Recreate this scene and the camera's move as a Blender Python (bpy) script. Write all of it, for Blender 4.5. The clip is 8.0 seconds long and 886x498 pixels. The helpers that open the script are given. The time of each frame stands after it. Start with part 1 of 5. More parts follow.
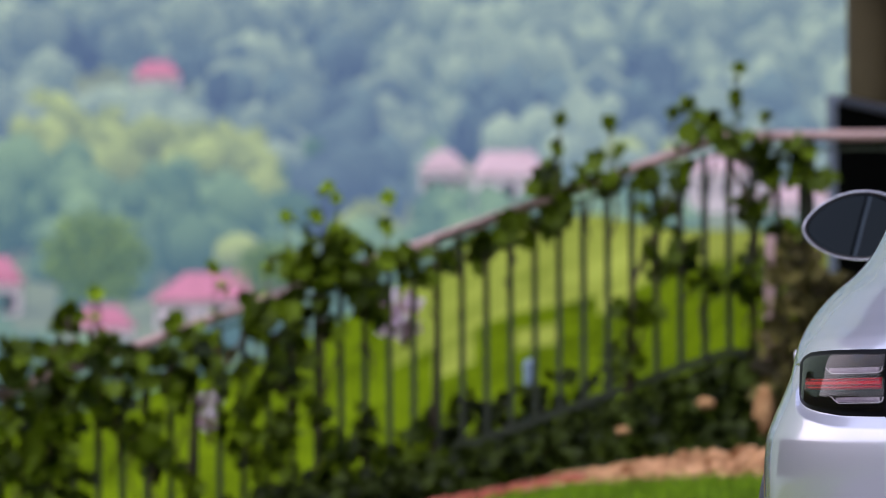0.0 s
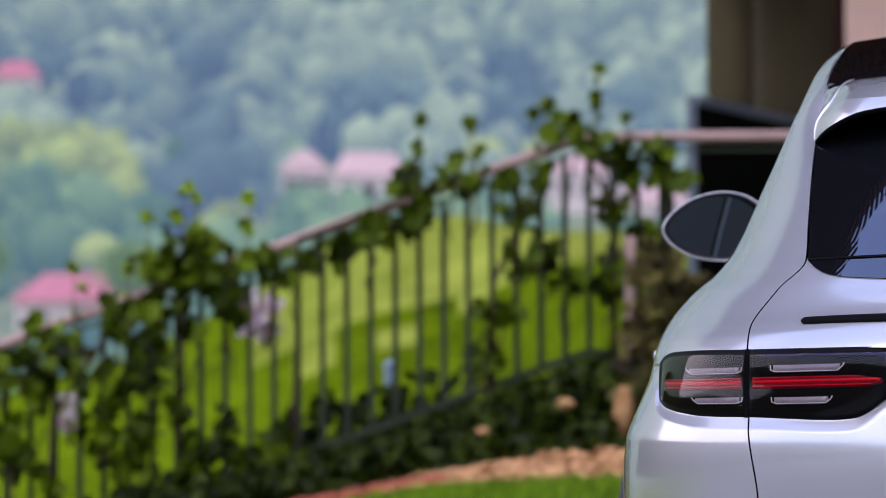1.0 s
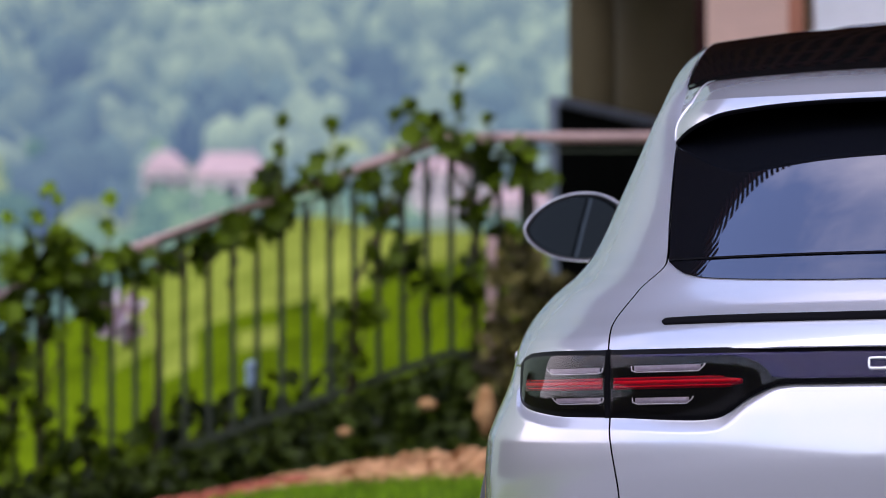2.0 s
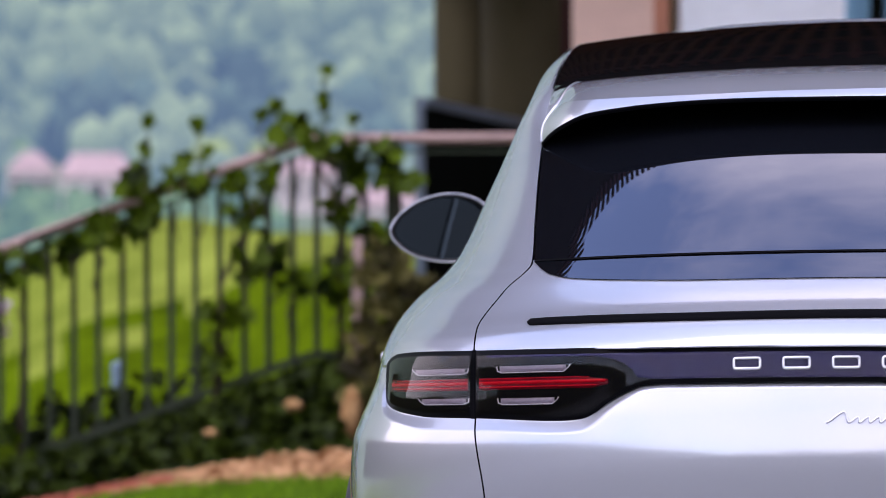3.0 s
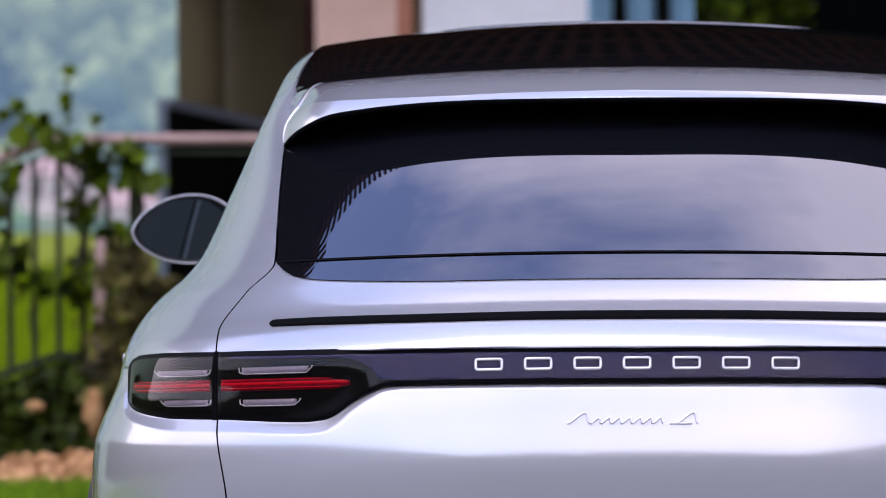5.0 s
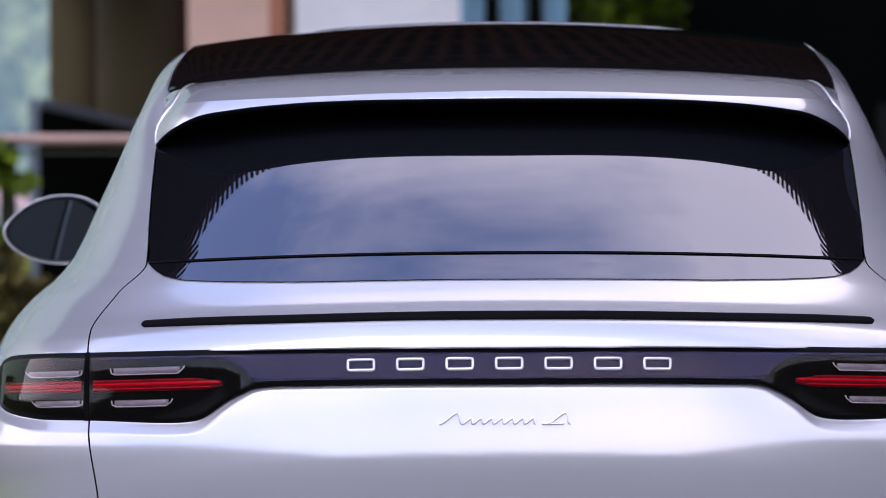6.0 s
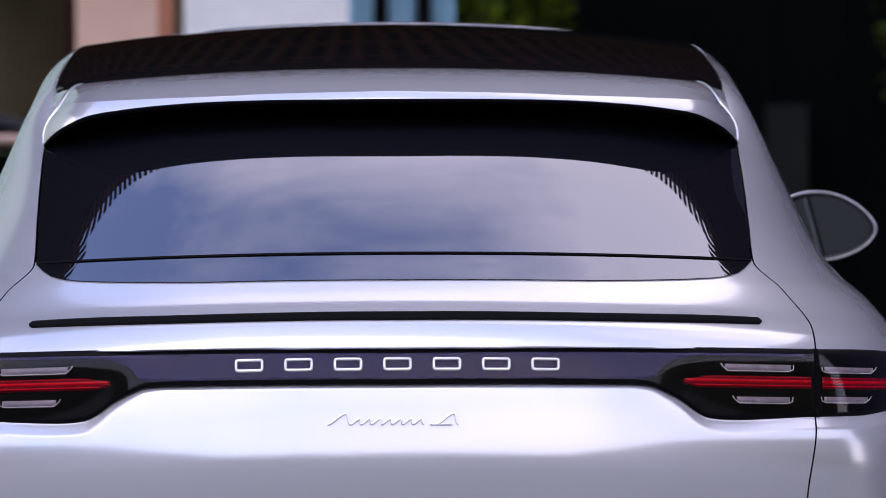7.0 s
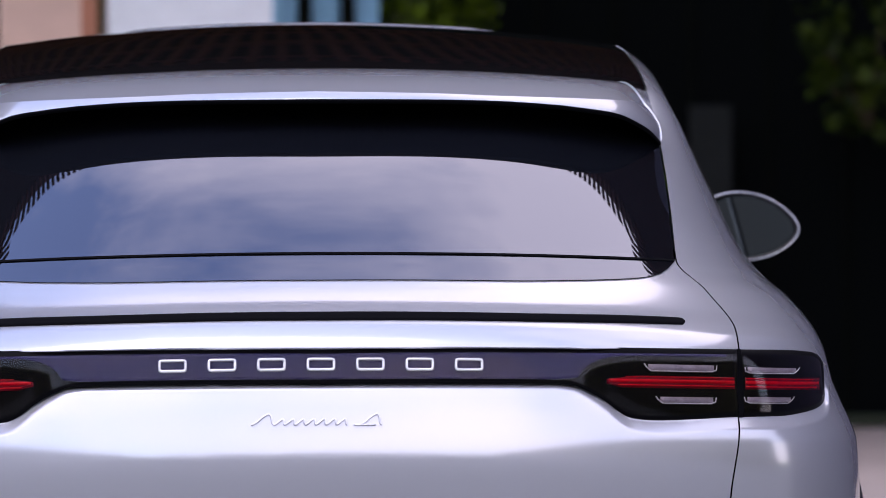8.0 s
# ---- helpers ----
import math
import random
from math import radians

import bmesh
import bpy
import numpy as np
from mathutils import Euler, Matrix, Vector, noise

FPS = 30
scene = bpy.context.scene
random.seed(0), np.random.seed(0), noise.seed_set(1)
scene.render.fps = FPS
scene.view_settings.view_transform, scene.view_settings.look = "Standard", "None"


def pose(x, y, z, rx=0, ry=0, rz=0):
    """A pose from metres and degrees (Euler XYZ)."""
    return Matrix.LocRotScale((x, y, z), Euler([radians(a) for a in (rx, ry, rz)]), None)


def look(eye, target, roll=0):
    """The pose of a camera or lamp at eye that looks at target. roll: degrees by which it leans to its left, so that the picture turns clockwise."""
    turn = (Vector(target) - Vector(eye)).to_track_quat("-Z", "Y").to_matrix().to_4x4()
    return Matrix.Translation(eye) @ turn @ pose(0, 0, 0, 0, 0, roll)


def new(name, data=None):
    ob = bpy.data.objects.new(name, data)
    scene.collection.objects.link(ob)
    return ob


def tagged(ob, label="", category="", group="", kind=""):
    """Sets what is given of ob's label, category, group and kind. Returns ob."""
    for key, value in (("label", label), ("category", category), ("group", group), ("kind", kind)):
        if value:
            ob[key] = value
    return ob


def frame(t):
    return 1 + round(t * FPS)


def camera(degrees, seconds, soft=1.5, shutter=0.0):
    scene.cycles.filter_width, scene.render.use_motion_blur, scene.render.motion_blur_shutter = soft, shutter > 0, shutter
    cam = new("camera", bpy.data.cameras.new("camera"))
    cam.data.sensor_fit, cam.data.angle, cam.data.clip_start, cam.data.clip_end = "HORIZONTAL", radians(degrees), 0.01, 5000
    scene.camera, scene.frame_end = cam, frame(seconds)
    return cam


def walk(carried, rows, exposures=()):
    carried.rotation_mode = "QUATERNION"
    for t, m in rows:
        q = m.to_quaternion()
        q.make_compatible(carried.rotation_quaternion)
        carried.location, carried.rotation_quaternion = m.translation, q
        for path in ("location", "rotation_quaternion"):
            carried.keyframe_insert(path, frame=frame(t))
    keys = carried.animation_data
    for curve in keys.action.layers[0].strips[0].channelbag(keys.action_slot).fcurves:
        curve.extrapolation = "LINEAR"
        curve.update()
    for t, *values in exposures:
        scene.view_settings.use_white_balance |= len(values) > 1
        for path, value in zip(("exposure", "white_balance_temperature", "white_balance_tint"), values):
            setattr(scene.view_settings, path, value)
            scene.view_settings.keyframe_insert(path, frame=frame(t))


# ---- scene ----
LENS = 10.66          # degrees across the picture
EYE = (-0.066, 0.0, 1.10)
cam = camera(LENS, 8.0, soft=0.5)
cam.data.dof.use_dof = True
cam.data.dof.focus_distance = 7.75
cam.data.dof.aperture_fstop = 7.2
# seconds, turn to the left, tilt up, lean
ROWS = [
    (0.0, 9.896, 0.520, 0.28),
    (0.5, 9.095, 0.520, 0.28),
    (1.0, 8.210, 0.520, 0.28),
    (1.5, 7.375, 0.520, 0.28),
    (3.0, 4.922, 0.520, 0.28),
    (3.5, 4.166, 0.520, 0.28),
    (4.0, 3.360, 0.520, 0.28),
    (4.5, 2.604, 0.520, 0.28),
    (6.0, 0.277, 0.520, 0.28),
    (6.5, -0.390, 0.520, 0.28),
    (7.0, -1.069, 0.520, 0.28),
    (7.5, -1.635, 0.520, 0.28),
    (8.0, -1.990, 0.520, 0.28),
]
ARM = 0.03            # the eye stands a little before the tripod's pivot
walk(cam, [(t, pose(EYE[0] - ARM * math.sin(radians(yaw)), EYE[1], EYE[2], 90 + pitch, roll, yaw * 0.9975)) for t, yaw, pitch, roll in ROWS], [(0.0, 0.45, 6520, 21), (8.0, 0.45, 6520, 21)])

# ---- light ----
SUN_EL, SUN_AZ = radians(64), radians(215)
world = bpy.data.worlds.new("sky")
scene.world = world
world.use_nodes = True
wn, wl = world.node_tree.nodes, world.node_tree.links
wn.clear()
w_out = wn.new("ShaderNodeOutputWorld")
w_bg = wn.new("ShaderNodeBackground")
w_sky = wn.new("ShaderNodeTexSky")
w_sky.sky_type = "NISHITA"
w_sky.sun_disc = False
w_sky.sun_elevation, w_sky.sun_rotation = SUN_EL, SUN_AZ
w_sky.dust_density, w_sky.air_density, w_sky.ozone_density = 0.6, 1.0, 4.0
w_co = wn.new("ShaderNodeTexCoord")
w_no = wn.new("ShaderNodeTexNoise")
w_no.inputs["Scale"].default_value = 3.0
w_no.inputs["Detail"].default_value = 6.0
w_no.inputs["Roughness"].default_value = 0.58
w_rp = wn.new("ShaderNodeValToRGB")
w_rp.color_ramp.elements[0].position, w_rp.color_ramp.elements[1].position = 0.29, 0.64
w_rp.color_ramp.elements[0].color = (0.11, 0.11, 0.11, 1)
w_rp.color_ramp.elements[1].color = (0.88, 0.88, 0.88, 1)
w_mx = wn.new("ShaderNodeMix")
w_mx.data_type = "RGBA"
w_mx.inputs["B"].default_value = (5.65, 5.25, 5.5, 1)
wl.new(w_co.outputs["Generated"], w_no.inputs["Vector"])
w_dot = wn.new("ShaderNodeVectorMath")       # cloud cover banded across the sky to tint the car's reflections
w_dot.operation = "DOT_PRODUCT"
w_dot.inputs[1].default_value = (3.9, 0.0, 0.0)
wl.new(w_co.outputs["Generated"], w_dot.inputs[0])
w_sin = wn.new("ShaderNodeMath")
w_sin.operation = "SINE"
wl.new(w_dot.outputs["Value"], w_sin.inputs[0])
w_ad = wn.new("ShaderNodeMath")
w_ad.operation = "MULTIPLY_ADD"
w_ad.inputs[1].default_value = 0.24
w_fwd = wn.new("ShaderNodeVectorMath")       # over the valley alone
w_fwd.operation = "DOT_PRODUCT"
w_fwd.inputs[1].default_value = (0.0, 1.45, 0.0)
wl.new(w_co.outputs["Generated"], w_fwd.inputs[0])
w_half = wn.new("ShaderNodeMath")
w_half.operation = "MAXIMUM"
w_half.inputs[1].default_value = 0.0
wl.new(w_fwd.outputs["Value"], w_half.inputs[0])
w_band = wn.new("ShaderNodeMath")
w_band.operation = "MULTIPLY"
wl.new(w_sin.outputs[0], w_band.inputs[0])
wl.new(w_half.outputs[0], w_band.inputs[1])
wl.new(w_band.outputs[0], w_ad.inputs[0])
w_up = wn.new("ShaderNodeVectorMath")        # and thins out overhead
w_up.operation = "DOT_PRODUCT"
w_up.inputs[1].default_value = (0.0, 0.0, 0.9)
wl.new(w_co.outputs["Generated"], w_up.inputs[0])
w_over = wn.new("ShaderNodeMath")
w_over.operation = "MAXIMUM"
w_over.inputs[1].default_value = 0.64
wl.new(w_up.outputs["Value"], w_over.inputs[0])
w_less = wn.new("ShaderNodeMath")
w_less.operation = "SUBTRACT"
wl.new(w_no.outputs["Fac"], w_less.inputs[0])
wl.new(w_over.outputs[0], w_less.inputs[1])
w_back = wn.new("ShaderNodeMath")
w_back.operation = "ADD"
w_back.inputs[1].default_value = 0.64
wl.new(w_less.outputs[0], w_back.inputs[0])
wl.new(w_back.outputs[0], w_ad.inputs[2])
w_low = wn.new("ShaderNodeVectorMath")       # a bright cloud bank added low ahead, for the left lamp's reflection
w_low.operation = "DOT_PRODUCT"
w_low.inputs[1].default_value = (0.0, 1.8, -2.4)
wl.new(w_co.outputs["Generated"], w_low.inputs[0])
w_bank = wn.new("ShaderNodeMath")
w_bank.operation = "MAXIMUM"
w_bank.inputs[1].default_value = 0.0
wl.new(w_low.outputs["Value"], w_bank.inputs[0])
w_sum = wn.new("ShaderNodeMath")
w_sum.operation = "ADD"
wl.new(w_ad.outputs[0], w_sum.inputs[0])
wl.new(w_bank.outputs[0], w_sum.inputs[1])
wl.new(w_sum.outputs[0], w_rp.inputs["Fac"])
wl.new(w_rp.outputs["Color"], w_mx.inputs["Factor"])
w_thin = wn.new("ShaderNodeVectorMath")      # the clear sky is dimmed and made bluer for the rear window's reflection
w_thin.operation = "MULTIPLY"
w_thin.inputs[1].default_value = (0.62, 0.73, 0.84)
wl.new(w_sky.outputs["Color"], w_thin.inputs[0])
wl.new(w_thin.outputs["Vector"], w_mx.inputs["A"])
wl.new(w_mx.outputs["Result"], w_bg.inputs["Color"])
wl.new(w_bg.outputs["Background"], w_out.inputs["Surface"])
w_bg.inputs["Strength"].default_value = 0.25

sun = new("sun", bpy.data.lights.new("sun", "SUN"))
sun.data.energy, sun.data.angle = 0.85, radians(40)
sun.data.color = (1.0, 0.95, 0.88)
sun.matrix_world = look((0, 0, 50), (0 - 50 * math.sin(SUN_AZ) / math.tan(SUN_EL), 0 - 50 * math.cos(SUN_AZ) / math.tan(SUN_EL), 0))


# ---- materials ----
def material(name, color, rough=0.5, metal=0.0, spread=0.0, scale=8.0, fine=120.0, bump=0.0, coat=0.0, spec=0.5, color2=None, trans=0.0, island=0.0, emit=None, glow=0.0, tint=None, ior=1.5):
    m = bpy.data.materials.new(name)
    m.use_nodes = True
    n, l = m.node_tree.nodes, m.node_tree.links
    b = n["Principled BSDF"]
    b.inputs["Base Color"].default_value = (*color, 1)
    b.inputs["Roughness"].default_value = rough
    b.inputs["Metallic"].default_value = metal
    b.inputs["Specular IOR Level"].default_value = spec
    b.inputs["Coat Weight"].default_value = coat
    b.inputs["Coat Roughness"].default_value = 0.03
    b.inputs["Transmission Weight"].default_value = trans
    b.inputs["IOR"].default_value = ior
    if tint:
        b.inputs["Specular Tint"].default_value = (*tint, 1)
    if emit:
        b.inputs["Emission Color"].default_value = (*emit, 1)
        b.inputs["Emission Strength"].default_value = glow
    if spread or bump or island:
        tc = n.new("ShaderNodeTexCoord")
        big, small = n.new("ShaderNodeTexNoise"), n.new("ShaderNodeTexNoise")
        for node, sc in ((big, scale), (small, fine)):
            node.inputs["Scale"].default_value = sc
            node.inputs["Detail"].default_value = 5.0
            l.new(tc.outputs["Object"], node.inputs["Vector"])
        add = n.new("ShaderNodeMath")
        add.operation = "ADD"
        half = n.new("ShaderNodeMath")
        half.operation = "MULTIPLY"
        half.inputs[1].default_value = 0.5
        l.new(big.outputs["Fac"], add.inputs[0])
        l.new(small.outputs["Fac"], add.inputs[1])
        l.new(add.outputs[0], half.inputs[0])
        fac = half.outputs[0]
        if island:
            geo = n.new("ShaderNodeNewGeometry")
            mixf = n.new("ShaderNodeMix")
            mixf.inputs["Factor"].default_value = island
            l.new(half.outputs[0], mixf.inputs["A"])
            l.new(geo.outputs["Random Per Island"], mixf.inputs["B"])
            fac = mixf.outputs["Result"]
        ramp = n.new("ShaderNodeValToRGB")
        lo, hi = ramp.color_ramp.elements
        lo.position, hi.position = (0.3, 0.7) if not island else (0.15, 0.85)
        c2 = color2 or tuple(min(1, c * (1 + spread)) for c in color)
        lo.color = (*[c * (1 - spread) for c in color], 1)
        hi.color = (*c2, 1)
        l.new(fac, ramp.inputs["Fac"])
        l.new(ramp.outputs["Color"], b.inputs["Base Color"])
        if bump:
            bp = n.new("ShaderNodeBump")
            bp.inputs["Strength"].default_value = bump
            bp.inputs["Distance"].default_value = 0.01
            l.new(half.outputs[0], bp.inputs["Height"])
            l.new(bp.outputs["Normal"], b.inputs["Normal"])
    return m




def flake_paint(name, color):
    """Metallic paint: fine and coarse flakes side by side under one clear coat."""
    m = material(name, color, 0.17, 0.77, 0.03, 3.0, 900.0, 0.0, 1.0)
    n, l = m.node_tree.nodes, m.node_tree.links
    fine, out = n["Principled BSDF"], n["Material Output"]
    coarse, mix = n.new("ShaderNodeBsdfPrincipled"), n.new("ShaderNodeMixShader")
    for key, value in (("Roughness", 0.50), ("Metallic", 0.78), ("Coat Weight", 1.0), ("Coat Roughness", 0.03)):
        coarse.inputs[key].default_value = value
    l.new(fine.inputs["Base Color"].links[0].from_socket, coarse.inputs["Base Color"])
    mix.inputs[0].default_value = 0.47
    l.new(fine.outputs[0], mix.inputs[1])
    l.new(coarse.outputs[0], mix.inputs[2])
    l.new(mix.outputs[0], out.inputs["Surface"])
    return m


PAINT = flake_paint("silver_paint", (0.72, 0.735, 0.785))
GAP = material("panel_gap", (0.004, 0.004, 0.005), 0.9, spec=0.03)
BLACK_GLOSS = material("black_gloss", (0.003, 0.003, 0.004), 0.45, spec=0.05)
ROOF_GLASS = material("roof_glass", (0.006, 0.006, 0.007), 0.02)
REAR_GLASS = material("tinted_glass", (0.006, 0.007, 0.010), 0.0, spec=1.0, tint=(0.76, 0.82, 1.0), ior=2.15)


def smoked_lens(name, tint):
    """A thin smoked cover: clear to what lies behind it, with a gloss that rises at flat angles."""
    m = bpy.data.materials.new(name)
    m.use_nodes = True
    n, l = m.node_tree.nodes, m.node_tree.links
    n.clear()
    out, mix, clear, gloss, rise = n.new("ShaderNodeOutputMaterial"), n.new("ShaderNodeMixShader"), n.new("ShaderNodeBsdfTransparent"), n.new("ShaderNodeBsdfGlossy"), n.new("ShaderNodeFresnel")
    clear.inputs["Color"].default_value = (*tint, 1)
    gloss.inputs["Roughness"].default_value = 0.015
    rise.inputs["IOR"].default_value = 1.42
    l.new(rise.outputs[0], mix.inputs[0])
    l.new(clear.outputs[0], mix.inputs[1])
    l.new(gloss.outputs[0], mix.inputs[2])
    l.new(mix.outputs[0], out.inputs["Surface"])
    return m


LAMP_GLASS = smoked_lens("smoked_lens", (0.86, 0.83, 0.85))
# violet that stands in for sky reflected in the light bar
STRIP_SKY_TINT = material("strip_sky_tint", (0.018, 0.012, 0.080), 0.35, 0, 0.2, 30, 300, spec=0.2)
RED = material("red_reflector", (0.78, 0.006, 0.022), 0.25, 0, 0.25, 90, 500, spec=0.15)
RED_DARK = material("dark_red_lens", (0.24, 0.004, 0.018), 0.2, 0, 0.5, 60, 300, spec=0.2)
CLEAR = material("clear_lamp_element", (0.86, 0.84, 0.88), 0.25, 0.0, coat=1.0)
LAMP_GREY = material("lamp_element_grey", (0.44, 0.40, 0.47), 0.3, 0.3, 0.3, 40, 200)
CHROME = material("chrome", (0.82, 0.82, 0.85), 0.12, 1.0)
BADGE = material("badge_silver", (0.88, 0.88, 0.90), 0.22, 0.5, coat=0.5)
BLACK_PLASTIC = material("black_plastic", (0.012, 0.012, 0.013), 0.45, 0, 0.2, 30, 400, 0.05)
RUBBER = material("rubber", (0.012, 0.012, 0.012), 0.75, 0, 0.2, 20, 300, 0.1)
ALLOY = material("alloy", (0.45, 0.45, 0.47), 0.3, 0.9, 0.05)
MIRROR = material("mirror_glass", (0.050, 0.064, 0.070), 0.02, 1.0)
CABIN = material("cabin_trim", (0.01, 0.01, 0.011), 0.8, 0, 0.2)
ASPHALT = material("forecourt_asphalt", (0.125, 0.128, 0.12), 0.85, 0, 0.25, 0.9, 90, 0.3)
PAVE = material("paving", (0.50, 0.42, 0.39), 0.8, 0, 0.25, 0.7, 60, 0.25)
TURF = material("turf", (0.035, 0.075, 0.008), 0.8, 0, 0.45, 0.6, 30, 0.6, color2=(0.17, 0.32, 0.010), spec=0.15)
ROUGH_GRASS = material("rough_grass", (0.045, 0.085, 0.004), 0.9, 0, 0.5, 0.35, 3, 0.3, color2=(0.19, 0.29, 0.006), spec=0.0)
GRASS = material("grass_blades", (0.05, 0.12, 0.008), 0.6, 0, 0.4, 0.8, 5, color2=(0.26, 0.46, 0.012), island=0.7, spec=0.15)
VINE = material("vine_leaf", (0.012, 0.028, 0.001), 0.5, 0, 0.5, 4, 60, color2=(0.105, 0.165, 0.004), island=0.7, spec=0.12)
VINE_LIGHT = material("young_leaf", (0.04, 0.09, 0.008), 0.5, 0, 0.4, 4, 60, color2=(0.10, 0.19, 0.015), island=0.7, spec=0.15)
SHOOT = material("shoot_leaf", (0.12, 0.22, 0.006), 0.5, 0, 0.4, 4, 60, color2=(0.26, 0.40, 0.012), island=0.7, spec=0.15)
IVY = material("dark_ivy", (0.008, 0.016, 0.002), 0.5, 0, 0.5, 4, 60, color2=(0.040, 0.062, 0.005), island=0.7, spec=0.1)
STEM = material("stem", (0.07, 0.045, 0.028), 0.8, 0, 0.3, 20, 90, 0.3)
RAIL = material("copper_brown_rail", (0.46, 0.31, 0.27), 0.5, 0.0, 0.2, 6, 80, 0.15)
IRON = material("dark_iron", (0.037, 0.047, 0.028), 0.6, 0.0, 0.2, 12, 200, 0.1, spec=0.15)
KERB = material("red_stone_edging", (0.38, 0.085, 0.045), 0.8, 0, 0.25, 6, 60, 0.3)
SAND = material("sandy_stone", (0.38, 0.13, 0.030), 0.85, 0, 0.60, 15, 45, 0.5, color2=(0.72, 0.44, 0.20), spec=0.1)
GRAVEL = material("sandy_gravel", (0.30, 0.11, 0.030), 0.85, 0, 0.5, 12, 60, 0.4, color2=(0.76, 0.44, 0.22), island=0.75, spec=0.1)
PILLAR_EDGE = material("red_brown_stone", (0.42, 0.17, 0.10), 0.8, 0, 0.3, 5, 60, 0.2)
COLUMN = material("brown_column", (0.050, 0.041, 0.019), 0.7, 0, 0.25, 2, 60, 0.15, spec=0.1)
PILLAR = material("sandstone_pillar", (0.66, 0.45, 0.36), 0.8, 0, 0.2, 2.5, 60, 0.2)
# near-black without gloss: black panels, and the entrance's shade put into colour
DARK_WALL = material("black_and_shade", (0.005, 0.006, 0.005), 0.9, 0, 0.3, 2, 60, 0.1, spec=0.0)
DARK_PANE = material("shade_dark_pane", (0.004, 0.005, 0.005), 0.15, spec=0.0)
BOARD = material("grey_board", (0.015, 0.017, 0.016), 0.7, 0, 0.2, 4, 60, spec=0.1)
STEEL = material("steel_coping", (0.10, 0.13, 0.16), 0.5, 0, 0.2, 4, 60)
# soffit darker than the rafters, so the ribs show in reflections
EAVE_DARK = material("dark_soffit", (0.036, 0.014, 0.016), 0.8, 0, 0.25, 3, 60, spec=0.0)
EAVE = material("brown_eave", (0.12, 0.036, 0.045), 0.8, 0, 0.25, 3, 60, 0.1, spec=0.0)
WING = material("wing_blue_grey", (0.032, 0.029, 0.056), 0.8, 0, 0.2, 0.8, 40, 0.15, spec=0.2)
BLUE_FRAME = material("blue_frame", (0.20, 0.42, 0.56), 0.5, 0, 0.15, 6, 60)
PALE_PLASTER = material("pale_plaster", (0.88, 0.90, 0.93), 0.15, 0, 0.08, 1, 5)
WALL_WHITE = material("house_wall", (0.68, 0.60, 0.58), 0.9, 0, 0.12, 0.5, 4)
ROOF_PINK = material("pale_roof", (0.50, 0.36, 0.36), 0.8, 0, 0.2, 0.6, 5)
ROOF_RED = material("house_roof", (0.46, 0.17, 0.22), 0.8, 0, 0.2, 0.6, 5)
HOUSE_WINDOW = material("house_window", (0.05, 0.06, 0.08), 0.2)
MEADOW = material("meadow", (0.17, 0.26, 0.014), 0.9, 0, 0.45, 0.16, 0.9, 0.0, color2=(0.43, 0.50, 0.085), spec=0.0)
# distance haze is put into the hillside materials as blue-green emission
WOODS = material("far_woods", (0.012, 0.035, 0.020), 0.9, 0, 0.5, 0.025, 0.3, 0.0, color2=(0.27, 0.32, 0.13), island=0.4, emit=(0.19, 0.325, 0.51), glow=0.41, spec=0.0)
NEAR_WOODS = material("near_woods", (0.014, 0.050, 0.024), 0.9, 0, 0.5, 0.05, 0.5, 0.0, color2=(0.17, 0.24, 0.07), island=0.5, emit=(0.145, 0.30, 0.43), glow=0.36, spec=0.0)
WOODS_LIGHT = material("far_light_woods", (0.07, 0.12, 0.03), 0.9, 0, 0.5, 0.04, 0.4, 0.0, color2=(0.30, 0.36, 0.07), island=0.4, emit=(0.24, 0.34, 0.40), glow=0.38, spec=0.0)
FAR_GROUND = material("hazy_far_slope", (0.08, 0.11, 0.04), 0.9, 0, 0.4, 0.03, 0.4, 0.0, color2=(0.17, 0.20, 0.07), emit=(0.22, 0.32, 0.44), glow=0.37, spec=0.0)
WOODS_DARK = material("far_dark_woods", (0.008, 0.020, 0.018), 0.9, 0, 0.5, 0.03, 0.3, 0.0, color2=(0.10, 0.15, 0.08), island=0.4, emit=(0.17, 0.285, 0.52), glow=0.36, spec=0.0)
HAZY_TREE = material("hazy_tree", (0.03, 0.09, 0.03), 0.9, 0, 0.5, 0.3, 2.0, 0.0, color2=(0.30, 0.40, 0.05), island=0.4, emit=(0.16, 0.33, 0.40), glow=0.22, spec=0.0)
SHRUB = material("brown_shrub", (0.032, 0.027, 0.010), 0.7, 0, 0.5, 6, 60, color2=(0.17, 0.15, 0.040), island=0.7, spec=0.15)
BLOSSOM = material("pink_blossom", (0.50, 0.20, 0.36), 0.7, 0, 0.3, 6, 60, color2=(0.72, 0.66, 0.72), island=0.8, spec=0.1)
ORANGE_BLOSSOM = material("orange_blossom", (0.55, 0.09, 0.04), 0.7, 0, 0.3, 6, 60, color2=(0.75, 0.30, 0.16), island=0.8, spec=0.1)
PALE_BLUE = material("pale_blue_enamel", (0.24, 0.36, 0.46), 0.5, 0, 0.1, 10, 90)


# ---- building helpers ----
def finish(name, bm, mat, parent=None, label="", smooth=True):
    me = bpy.data.meshes.new(name)
    bmesh.ops.recalc_face_normals(bm, faces=bm.faces) if len(bm.faces) < 20000 else None
    bm.to_mesh(me)
    bm.free()
    for m in (mat if isinstance(mat, (list, tuple)) else [mat]):
        me.materials.append(m)
    if smooth:
        me.shade_smooth()
    ob = new(name, me)
    if parent:
        ob.parent = parent
    if label:
        ob["label"] = label
    return ob


part = finish


